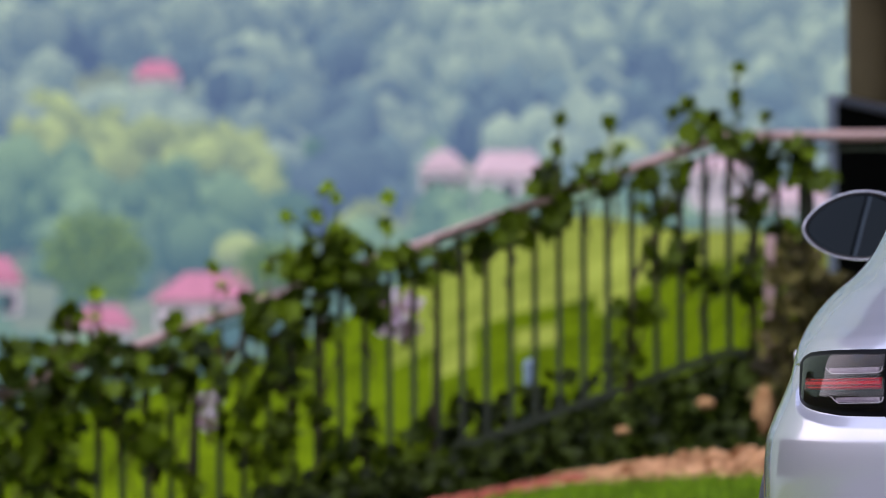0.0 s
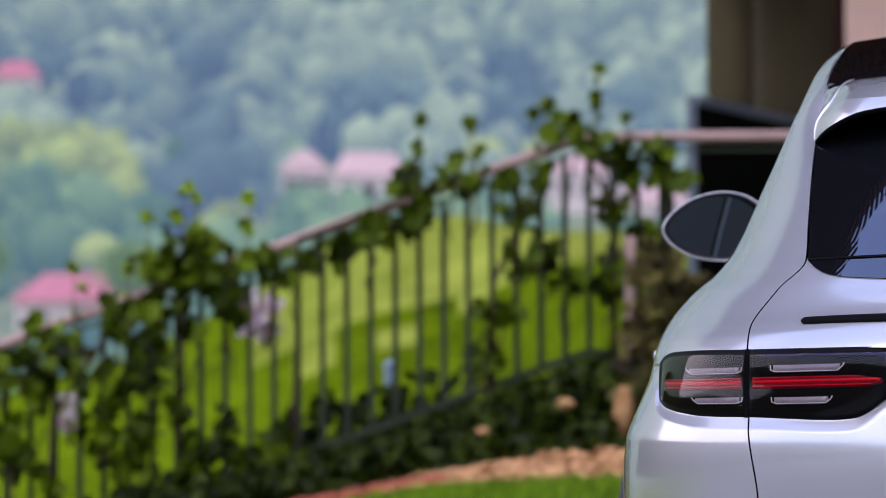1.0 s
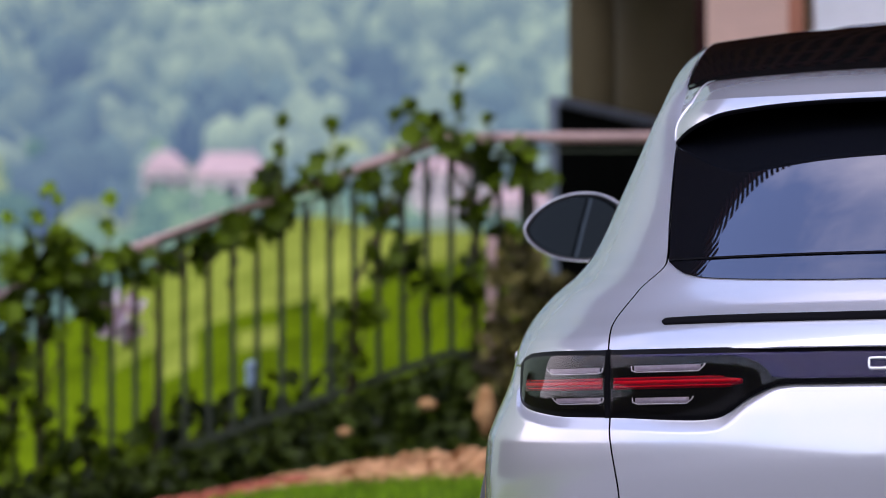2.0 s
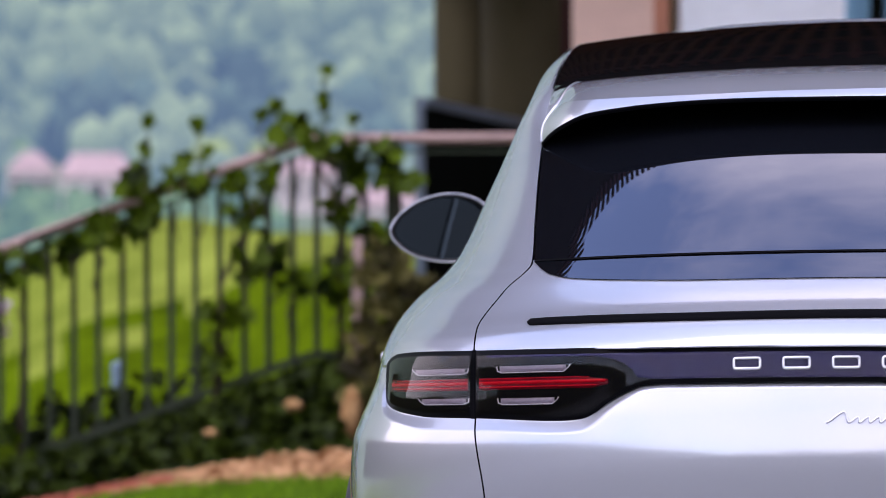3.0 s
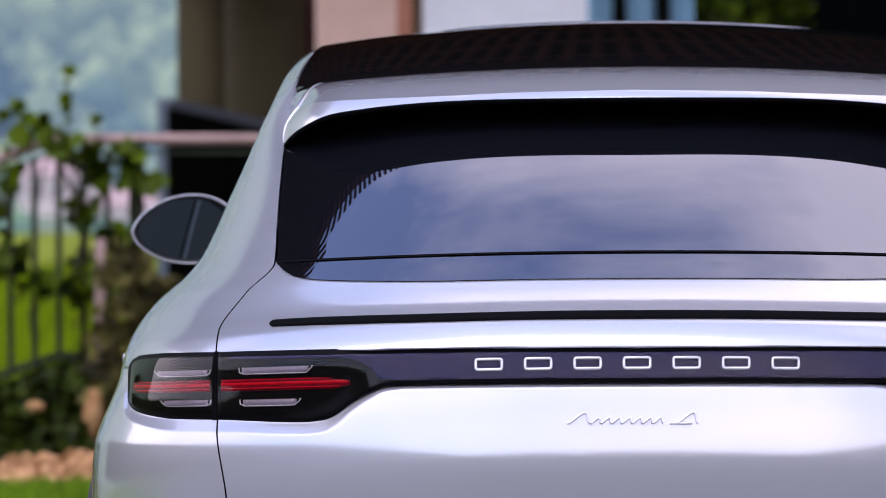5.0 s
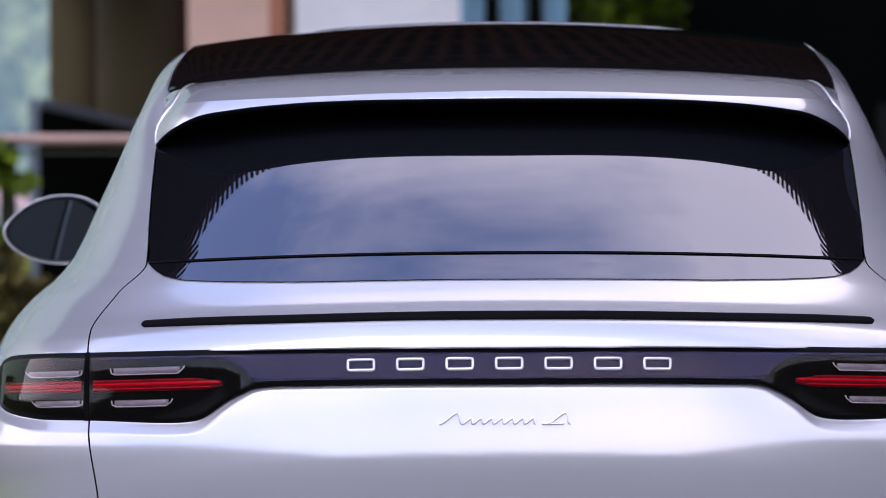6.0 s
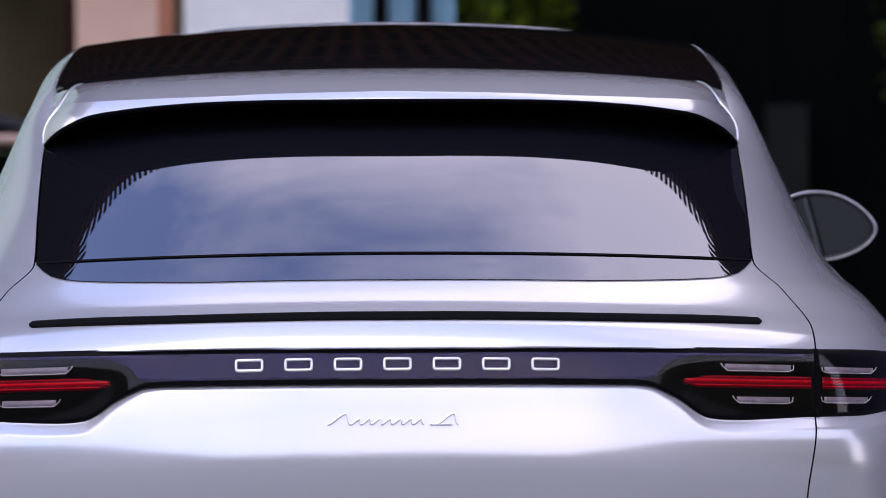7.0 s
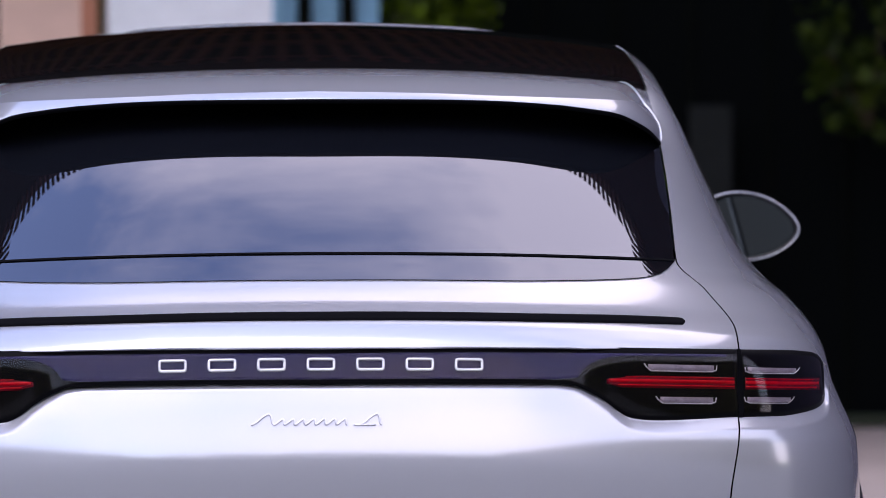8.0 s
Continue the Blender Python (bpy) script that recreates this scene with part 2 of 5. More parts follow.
def box(bm, lo, hi, bevel=0.0, m=None):
    g = bmesh.ops.create_cube(bm, size=1.0)
    vs = g["verts"]
    for v in vs:
        v.co = Vector([(lo[i] + hi[i]) / 2 + v.co[i] * (hi[i] - lo[i]) for i in range(3)])
    if bevel:
        es = list({e for v in vs for e in v.link_edges})
        r = bmesh.ops.bevel(bm, geom=es, offset=bevel, segments=2, affect="EDGES", profile=0.6)
        vs = list({v for f in r["faces"] for v in f.verts} | {v for v in vs if v.is_valid})
    if m is not None:
        bmesh.ops.transform(bm, matrix=m, verts=vs)
    return vs


def tube(bm, pts, r0, r1=None, sides=8, cap=True):
    """A round bar along points, tapering from r0 to r1."""
    pts = [Vector(p) for p in pts]
    r1 = r0 if r1 is None else r1
    rings = []
    for i, p in enumerate(pts):
        way = (pts[min(i + 1, len(pts) - 1)] - pts[max(i - 1, 0)]).normalized()
        side = way.cross(Vector((0, 0, 1)))
        if side.length < 0.05:
            side = way.cross(Vector((1, 0, 0)))
        side.normalize()
        up = side.cross(way)
        r = r0 + (r1 - r0) * i / max(1, len(pts) - 1)
        rings.append([bm.verts.new(p + r * (math.cos(a) * side + math.sin(a) * up)) for a in [2 * math.pi * k / sides for k in range(sides)]])
    for a, b in zip(rings, rings[1:]):
        for k in range(sides):
            bm.faces.new((a[k], a[(k + 1) % sides], b[(k + 1) % sides], b[k]))
    if cap:
        bm.faces.new(rings[0])
        bm.faces.new(rings[-1][::-1])


def curve(table):
    """A smooth monotone-ish curve through (key, value) pairs."""
    xs, ys = [p[0] for p in table], [p[1] for p in table]
    n = len(xs)
    sl = [(ys[i + 1] - ys[i]) / (xs[i + 1] - xs[i]) for i in range(n - 1)]
    ms = [sl[0]] + [0.0 if sl[i - 1] * sl[i] <= 0 else 2 * sl[i - 1] * sl[i] / (sl[i - 1] + sl[i]) for i in range(1, n - 1)] + [sl[-1]]

    def at(x):
        if x <= xs[0]:
            return ys[0]
        if x >= xs[-1]:
            return ys[-1]
        i = max(k for k in range(n - 1) if xs[k] <= x)
        h = xs[i + 1] - xs[i]
        u = (x - xs[i]) / h
        return (ys[i] * (1 + 2 * u) * (1 - u) ** 2 + h * ms[i] * u * (1 - u) ** 2 + ys[i + 1] * u * u * (3 - 2 * u) + h * ms[i + 1] * u * u * (u - 1))
    return at


def grid(rows, closed=False):
    """A bmesh from rows of points."""
    bm = bmesh.new()
    vs = [[bm.verts.new(p) for p in r] for r in rows]
    for a, b in zip(vs, vs[1:]):
        n = len(a)
        for k in range(n if closed else n - 1):
            q = (a[k], a[(k + 1) % n], b[(k + 1) % n], b[k])
            if len({tuple(round(c, 6) for c in v.co) for v in q}) == 4:
                bm.faces.new(q)
            else:
                seen = []
                for v in q:
                    if all((v.co - s.co).length > 1e-6 for s in seen):
                        seen.append(v)
                if len(seen) == 3:
                    bm.faces.new(seen)
    return bm


def steps(a, b, n):
    return [a + (b - a) * i / n for i in range(n + 1)]


# ---- the car: level slices, each a rounded plan curve ----
TAIL = 7.30           # y of the rearmost point
rear_line = curve([(0.25, 0.18), (0.40, 0.10), (0.60, 0.05), (0.75, 0.036), (0.855, 0.020), (0.91, 0.024), (0.955, 0.031), (1.012, 0.041), (1.05, 0.080), (1.065, 0.115),
                   (1.09, 0.19), (1.117, 0.25), (1.16, 0.327), (1.25, 0.507), (1.33, 0.69), (1.38, 0.825), (1.43, 0.975), (1.50, 1.18), (1.58, 1.62), (1.625, 1.99), (1.645, 2.31), (1.652, 2.47), (1.656, 2.62)])
side_line = curve([(0.25, 0.9), (0.80, 0.98), (1.02, 1.05), (1.16, 1.40), (1.29, 1.65), (1.42, 1.80), (1.55, 2.0), (1.656, 2.60)])
half_width = curve([(0.25, 0.861), (0.40, 0.904), (0.60, 0.920), (0.80, 0.924), (0.87, 0.920), (0.905, 0.909), (0.94, 0.894), (0.98, 0.880), (1.02, 0.874), (1.05, 0.871), (1.08, 0.863), (1.12, 0.833),
                    (1.15, 0.797), (1.19, 0.770), (1.32, 0.731), (1.42, 0.702), (1.50, 0.677), (1.555, 0.664), (1.60, 0.656), (1.63, 0.652), (1.656, 0.645)])
droop = curve([(0.60, 0.02), (0.98, 0.03), (1.065, 0.055), (1.16, 0.037), (1.43, 0.05), (1.494, 0.07), (1.58, 0.105), (1.656, 0.120)])
front_line = curve([(0.25, 4.75), (0.45, 4.90), (0.65, 4.92), (0.80, 4.86), (0.92, 4.60), (1.00, 4.20), (1.06, 3.75), (1.10, 3.55), (1.20, 3.36), (1.40, 3.02), (1.55, 2.76), (1.63, 2.71), (1.656, 2.68)])
front_side = curve([(0.25, 4.0), (0.80, 4.0), (0.95, 3.85), (1.06, 3.3), (1.15, 2.95), (1.40, 2.65), (1.60, 2.64), (1.656, 2.68)])
plan_round = curve([(0.25, 2.9), (1.36, 2.9), (1.42, 3.05), (1.50, 3.7), (1.56, 5.0), (1.60, 7.5), (1.656, 12.0)])     # how square the plan curve is


lamp_top = curve([(0.0, 1.0155), (0.44, 1.021), (0.668, 1.0265), (0.77, 1.0303), (0.810, 1.0285), (0.828, 1.020), (0.838, 1.005)])
lamp_bottom = curve([(0.0, 0.959), (0.36, 0.9605), (0.39, 0.9590), (0.415, 0.950), (0.444, 0.934), (0.468, 0.916), (0.487, 0.9075), (0.52, 0.905), (0.66, 0.9115), (0.74, 0.914),
                     (0.782, 0.9195), (0.808, 0.9255), (0.824, 0.933), (0.833, 0.944), (0.838, 0.972)])


LAMP_END = 0.838
SHELF = 0.018         # the width of the sloping shelf round the lamps


def pocket(x, t):
    """How deep the skin is pressed in: to the lamps' floor, by a shelf that slopes under them and round their outer ends."""
    a = abs(x)
    if a > LAMP_END + 0.02 or t < 0.85 or t > 1.06:
        return 0.0
    e = min(a, LAMP_END)
    over = t - (lamp_top(e) - 0.004)
    d = math.hypot((a - e) * 1.1, max(0.0, lamp_bottom(e) - 0.001 - t))
    depth = FLOOR * (1 - max(0.0, min(1.0, d / (SHELF * (0.35 + 0.65 * sstep(0.36, 0.50, a))))))
    return depth * (1 - sstep(-0.001, 0.001, over))


def bulge(x, t):
    """The middle of the tailgate leans in more below the light bar."""
    return 0.007 * max(0.0, min(1.0, (0.52 - abs(x)) / 0.26)) ** 1.5 * max(0.0, min(1.0, (t - 0.845) / 0.11)) * max(0.0, min(1.0, (1.05 - t) / 0.035))


FLOOR = 0.021         # how deep the lamps' floor lies


def skin(x, t, out=0.0, floor=False):
    """The point of the car's rear skin at x, on the slice whose middle is t high, moved outwards by out; floor: of the smooth floor behind the lamps."""
    def bare(x, t):
        s = min(1.0, abs(x) / half_width(t))
        n = plan_round(t)
        h = 1 - (1 - s ** n) ** (1 / n) if s < 1 else 1.0
        c = rear_line(t)
        return Vector((x, TAIL + c + (side_line(t) - c) * h + (FLOOR if floor else pocket(x, t)) + bulge(x, t), t - droop(t) * x * x))
    p = bare(x, t)
    if floor:
        p.y -= out
    elif out:
        w = half_width(t)
        e = 0.002
        xa = max(-w * 0.9995, min(w * 0.9995, x))
        n = (bare(xa + (e if xa < 0 else -e), t) - bare(xa, t)).cross(bare(xa, min(1.655, t + e)) - bare(xa, t))
        if n.length > 1e-12:
            n.normalize()
            if n.y > 0 and abs(n.x) < 0.999:
                n = -n
            if n.y > 0:
                n = -n
            p += n * out
    return p


def sstep(a, b, x):
    u = max(0.0, min(1.0, (x - a) / (b - a)))
    return u * u * (3 - 2 * u)


seam_line = curve([(0.25, 0.60), (0.70, 0.640), (0.79, 0.646), (0.89, 0.661), (1.00, 0.666), (1.063, 0.668), (1.118, 0.634), (1.1616, 0.592), (1.23, 0.599), (1.33, 0.608),
                   (1.38, 0.611), (1.50, 0.608), (1.60, 0.604), (1.656, 0.594)])
glass_bottom = curve([(0.0, 1.119), (0.30, 1.1205), (0.40, 1.1235), (0.52, 1.131), (0.56, 1.139), (0.58, 1.150), (0.592, 1.1605)])


def lens_lean(x, v):
    """How far the lamp lenses stand off the skin's slope: upright below, leaning in towards the top."""
    return (0.105 * (0.300 * v - 0.0873 * v * v) - 0.011) * sstep(0.38, 0.49, abs(x)) + 0.024 * v * (1 - v) * sstep(0.665, 0.74, abs(x))


def patch(x0, x1, lo, hi, out, nx=24, nz=4, back=0.006, tilt=0.0, floor=True):
    """A thin raised piece on the rear skin between two curves of x, with its edges turned in."""
    f_lo = lo if callable(lo) else (lambda x: lo)
    f_hi = hi if callable(hi) else (lambda x: hi)
    rows = []
    for j in range(-1, nz + 2):
        v = min(1.0, max(0.0, j / nz))
        row = []
        for i in range(-1, nx + 2):
            x = x0 + (x1 - x0) * min(1.0, max(0.0, i / nx))
            a, b = f_lo(abs(x)), f_hi(abs(x))
            edge = j in (-1, nz + 1) or i in (-1, nx + 1)
            lean = tilt * lens_lean(x, v)
            level = out(x, a + (b - a) * v) if callable(out) else out
            row.append(skin(x, a + (b - a) * v, lean + (level - back if edge else level), floor))
        rows.append(row)
    return grid(rows)


def skin_line(points, r, out=0.004, sides=6, floor=False):
    bm = bmesh.new()
    tube(bm, [skin(x, t, out, floor) for x, t in points], r, sides=sides)
    return bm


def seam_tube(pts):
    bm = bmesh.new()
    tube(bm, pts, 0.0022, sides=6)
    return bm


NOSE = 2.9             # how square the nose's plan curve is


def flare(d, t):
    """How far the doors stand out beyond the wings."""
    return 0.06 * sstep(1.12, 0.99, t) * sstep(1.4, 1.9, d) * sstep(3.45, 3.15, d)


def half_slice(t, inner, inner_front):
    """The plan curve of one side of the body at slice t, from the tail to the nose. High up it becomes the roof rail: a narrow
    band that turns down quickly beside the glass."""
    w, c, m, fm, fc = half_width(t), rear_line(t), side_line(t), front_side(t), front_line(t)
    pts = []
    n = 2.9
    s0 = min(0.999, inner / w)
    a0 = math.acos(max(-1, min(1, s0 ** (n / 2))))
    rail = sstep(1.24, 1.50, t)
    d_in = skin(inner, t).y - TAIL
    d_out = d_in + 0.13
    less = (TAIL + d_out) / (TAIL + m)
    for k in range(73):
        u = math.pi / 2 * k / 72
        a = a0 * (1 - (k / 72))
        s = math.cos(a) ** (2 / n)
        h = 1 - math.sin(a) ** (2 / n) if a > 0 else 1.0
        x, d, drop = s * w, c + (m - c) * h, 0.0
        if rail > 0:
            turn = math.sin(u)
            x += (inner + (w * less + 0.011 * sstep(1.656, 1.59, t) - inner) * turn - x) * rail
            d += (d_in + (d_out - d_in) * (1 - math.cos(u)) - d) * rail
            drop = (t - droop(t) * x * x - 1.10) * (1 - less) * turn * rail
        pts.append((x, d, drop))
    x1, d1, drop1 = pts[-1]
    for k in range(1, 30):
        d = d1 + (fm - d1) * k / 30
        part_way = sstep(d1, max(m, d1 + 0.01), d)
        pts.append((x1 + (w - x1) * part_way + flare(d, t), d, drop1 * (1 - part_way)))
    s1 = min(0.999, inner_front / w)
    a1 = math.acos(max(-1, min(1, s1 ** (NOSE / 2))))
    for k in range(25):
        a = a1 * k / 24
        s = math.cos(a) ** (2 / NOSE)
        h = 1 - math.sin(a) ** (2 / NOSE) if a > 0 else 1.0
        pts.append((s * w, fc + (fm - fc) * h, 0.0))
    return [Vector((x, TAIL + d + (pocket(x, t) if d < 1.2 else 0.0), t - droop(t) * x * x - drop)) for x, d, drop in pts]


WHEELS = [(1.07, 0.385), (3.965, 0.385)]


def car():
    root = new("car")
    root.location = (0, TAIL + 2.45, 0)
    tagged(root, "silver-white coupe sport utility car with smoked tail lamps on paving", "car")
    root.matrix_world.translation = root.location
    back = Matrix.Translation((0, -TAIL - 2.45, 0))

    def add(name, bm, mat, parent=None, label="", smooth=True):
        if parent is None:
            bmesh.ops.transform(bm, matrix=back, verts=bm.verts)
            return part(name, bm, mat, root, label, smooth)
        bmesh.ops.transform(bm, matrix=back, verts=bm.verts)
        return part(name, bm, mat, parent, label, smooth)

    # sides, wings, rails and bonnet: one shell for each side, with the wheel openings left out
    levels = sorted(set([0.25, 0.28, 0.33] + steps(0.36, 0.76, 12) + steps(0.78, 1.16, 170) + steps(1.165, 1.60, 40) + [1.612, 1.622, 1.632, 1.640, 1.648, 1.656]))
    for sign in (-1, 1):
        rows = []
        for t in levels:
            f_in = 0.0 if t < 1.085 else 0.60
            rows.append([Vector((sign * p.x, p.y, p.z)) for p in half_slice(t, seam_line(t) + 0.0016, f_in)])
        edge = [[Vector((p.x, p.y, p.z)) for p in r] for r in rows]
        bm = grid(edge)
        gone = [f for f in bm.faces if any((f.calc_center_median().y - TAIL - d) ** 2 + (f.calc_center_median().z - z) ** 2 < 0.415 ** 2 for d, z in WHEELS) and abs(f.calc_center_median().x) > 0.6]
        bmesh.ops.delete(bm, geom=gone, context="FACES")
        add("side_panel", bm, PAINT)
    # dark structure behind the gaps
    add("inner_shell", grid([[skin(x, t, -0.012, True) for x in steps(-0.75, 0.75, 90)] for t in steps(0.70, 1.13, 24)]), GAP)
    # tailgate and bumper
    rows = []
    for v in steps(0, 1, 210):
        row = []
        for i in range(0, 241):
            xi = max(-1, min(1, (i - 120) / 120))
            tt = 0.715
            for _ in range(6):
                x = xi * (seam_line(tt) - 0.0012)
                tt = 0.715 + (glass_bottom(min(0.592, abs(x))) + 0.006 - 0.715) * v
            row.append(skin(x, tt))
        rows.append(row)
    add("tailgate", grid(rows), PAINT)
    add("rear_bumper", grid([[skin(xi * (seam_line(t) + 0.002), t) for xi in steps(-1, 1, 60)] for t in steps(0.25, 0.709, 20)]), PAINT)
    # rear window in two panes, with the dark rubber line between them
    rows = []
    for v in steps(0, 1, 30):
        row = []
        for xi in steps(-1, 1, 80):
            a = glass_bottom(abs(xi) * 0.592)
            t = a + (1.475 - a) * v
            row.append(skin(xi * (seam_line(max(1.1616, t)) - 0.004), t, 0.002))
        rows.append(row)
    glass = add("rear_window", grid(rows), REAR_GLASS, None, "tinted rear window glass")
    add("window_line", grid([[skin(x, 1.1595 + dt, 0.0035) for x in steps(-0.587, 0.587, 60)] for dt in (0.0, 0.001, 0.002, 0.003)]), GAP, glass)
    # black slot of the deck spoiler
    lo = curve([(0.0, 1.0565), (0.30, 1.0585), (0.56, 1.0640), (0.576, 1.0644), (0.580, 1.0656), (0.582, 1.0680)])
    hi = curve([(0.0, 1.0682), (0.30, 1.0695), (0.56, 1.0735), (0.576, 1.0734), (0.580, 1.0720), (0.582, 1.0694)])
    add("deck_slot", patch(-0.582, 0.582, lo, hi, 0.0025, 260, 3, 0.004, 0.0, False), GAP)
    # roof panel and windscreen
    rows = []
    for t in steps(1.4905, 1.60, 22) + steps(1.605, 1.656, 24):
        rows.append([skin(xi * (seam_line(t) - 0.002), t, 0.0) for xi in steps(-1, 1, 70)])
    for t in [1.652, 1.646, 1.638, 1.63, 1.615] + steps(1.60, 1.09, 16):
        w = 0.605
        fc, fm, hw = front_line(t), front_side(t), half_width(t)
        rows.append([Vector((x, TAIL + fc + (fm - fc) * (1 - (1 - min(1, abs(x) / hw) ** NOSE) ** (1 / NOSE)), t - droop(t) * x * x)) for x in steps(-w, w, 70)])
    bm = grid(rows)
    add("roof_panel", bm, ROOF_GLASS, None, "black glass roof panel")
    # slim raised paint strip along the roof's crest, sinking away at the ends
    crest_rows = [[skin(x, t, -0.002 + rise * sstep(0.42, 0.30, abs(x))) for x in steps(-0.42, 0.42, 60)] for t, rise in ((1.626, 0.0), (1.627, 0.0042), (1.632, 0.0048), (1.638, 0.0048), (1.644, 0.0042), (1.645, 0.0))]
    add("roof_crest_strip", grid(crest_rows), PAINT, None, "slim raised silver strip along the crest of the glass roof")
    # roof spoiler
    lip_top = curve([(0.0, 1.4442), (0.20, 1.4408), (0.30, 1.4373), (0.40, 1.4347), (0.50, 1.4325), (0.55, 1.4322), (0.584, 1.4318)])
    lip_low = curve([(0.0, 1.4268), (0.20, 1.4258), (0.30, 1.4238), (0.41, 1.4175), (0.47, 1.4112), (0.52, 1.4040), (0.57, 1.3855), (0.592, 1.3740), (0.611, 1.3598)])

    def lip_depth(s):
        return 0.10 * s * s + 0.172 * abs(s) ** 14
    tops, lips = [], []
    for s in steps(-1, 1, 120):
        j = skin(s * 0.550, 1.4965, 0.004)
        l1 = Vector((s * 0.584, TAIL + 0.815 + lip_depth(s), lip_top(abs(s) * 0.584)))
        l0 = Vector((s * 0.611, TAIL + 0.793 + lip_depth(s), lip_low(abs(s) * 0.611)))
        sec = [skin(s * 0.550, 1.4985, -0.002), j]
        for k in range(1, 9):
            u = k / 8
            p = j.lerp(l1, u)
            p.z += 0.012 * math.sin(math.pi * u)
            sec.append(p)
        tops.append(sec)
        full = (1 if s > 0 else -1) * 0.011 * abs(s) ** 14
        lips.append([l1] + [l1.lerp(l0, u) + Vector((full * math.sin(math.pi * u), -0.002 * math.sin(math.pi * u), 0)) for u in (0.12, 0.3, 0.5, 0.7, 0.9)] + [l0 + Vector((0, 0.002, 0))])
    sp = add("roof_spoiler", grid(tops), PAINT)
    add("spoiler_lip", grid(lips), PAINT, sp)
    for ends in ((tops[0], lips[0]), (tops[-1], lips[-1])):
        add("spoiler_edge", seam_tube(ends[0][1:] + ends[1][1:]), PAINT, sp)
    for sign, top, lip in ((-1, tops[0], lips[0]), (1, tops[-1], lips[-1])):
        edge = top[1:] + lip[1:5]
        rows = []
        for k, p in enumerate(edge):
            t = 1.4965 - 0.100 * k / (len(edge) - 1)
            q = skin(sign * (seam_line(t) + 0.003), t, 0.001)
            rows.append([p.lerp(q, u) + Vector((0, 0.004, -0.001)) for u in (0, 0.33, 0.67, 1.0)])
        add("spoiler_side", grid(rows), PAINT, sp)
        add("spoiler_root", grid([[skin(sign * (0.50 + (seam_line(t) + 0.012 - 0.50) * u), t, -0.003) for u in steps(0, 1, 8)] for t in steps(1.385, 1.502, 16)]), PAINT, sp)
    dark = []
    for s in steps(-1, 1, 90):
        a = Vector((s * 0.611, TAIL + 0.7925 + lip_depth(s), lip_low(abs(s) * 0.611)))
        b = Vector((s * 0.606, TAIL + 1.13 + 0.05 * abs(s) ** 2.2, 1.452 - 0.035 * abs(s) ** 2.2))
        dark.append([a + Vector((0, 0, 0.0035)), a + Vector((0, -0.0015, -0.001)), a + Vector((0, 0.012, -0.004)), a.lerp(b, 0.5) + Vector((0, 0, -0.004)), b + Vector((0, 0, -0.004))])
    add("spoiler_underside", grid(dark), GAP, sp)
    # light bar, tail lamps and what is in them
    bar = add("light_bar", patch(-0.6645, 0.6645, lamp_bottom, lamp_top, 0.0115, 150, 8, 0.008, 1.0), BLACK_GLOSS, None, "glossy black light bar across the tailgate")
    inset_lo, inset_hi = (lambda x: lamp_bottom(x) + 0.007), (lambda x: lamp_top(x) - 0.010)
    # added sheet whose colour gives the bar its sky reflection
    add("strip_sky_tint", patch(-0.6450, 0.6450, (lambda x: inset_lo(x) + max(0.0, 0.988 - inset_lo(x)) * sstep(0.36, 0.47, x)), inset_hi, 0.0121, 150, 8, 0.0004, 1.0), STRIP_SKY_TINT, bar, "violet sheet behind the lens in place of the sky's reflection")
    add("bar_lens", patch(-0.6615, 0.6615, inset_lo, inset_hi, 0.0155, 200, 12, 0.0, 1.0), LAMP_GLASS, bar, "smoked clear cover").visible_shadow = False
    for sign in (-1, 1):
        add("lamp_joint", grid([[skin(sign * x, lamp_bottom(0.667) - 0.001 + (lamp_top(0.667) - lamp_bottom(0.667) + 0.002) * v, 0.0120 + lens_lean(x, v), True) for x in (0.6632, 0.665, 0.667, 0.669, 0.6708)] for v in steps(0, 1, 12)]), GAP, bar)
    for sign in (-1, 1):
        def outer(x0, x1, lo_c, hi_c, out, nx, nz, rim, tilt=0.0):
            return patch(sign * x0, sign * x1, lo_c, hi_c, out, nx, nz, rim, tilt)
        lamp = add("tail_lamp", outer(0.6690, 0.8375, lamp_bottom, lamp_top, 0.0115, 50, 8, 0.010, 1.0), BLACK_GLOSS, None, "smoked wrap-round tail lamp")
        add("lens", outer(0.6725, 0.829, inset_lo, inset_hi, 0.0155, 60, 12, 0.0, 1.0), LAMP_GLASS, lamp, "smoked clear cover").visible_shadow = False
        for host, base, xa, xb in ((bar, 0.0124, 0.446, 0.657), (lamp, 0.0124, 0.676, 0.822)):
            def on_lens(over):
                def level(x, t):
                    a = abs(x)
                    v = max(0.0, min(1.0, (t - inset_lo(a)) / max(0.004, inset_hi(a) - inset_lo(a))))
                    return base + over + lens_lean(a, v)
                return level

            def taper(at_tip, full, run):
                return lambda x: at_tip + (full - at_tip) * min(1.0, max(0.0, (x - xa) / run))
            inner = host is bar
            add("red_band", outer(xa, xb, taper(0.9620, 0.9565, 0.024) if inner else (lambda x: 0.9565), taper(0.9690, 0.9755, 0.050) if inner else (lambda x: 0.9755), on_lens(0.0006), 40, 3, 0.0005), RED_DARK, host, "dark red lamp band")
            for start, lo_t, hi_t in ((0.030, 0.9735, 0.9744), (0.004, 0.9650, 0.9700), (0.018, 0.9598, 0.9616)):
                add("red_line", outer(xa + (start if inner else 0.001), xb - (0.0 if inner else start * 0.4), lo_t, hi_t, on_lens(0.0013), 28, 1, 0.0005), RED, host, "bright red lamp line")
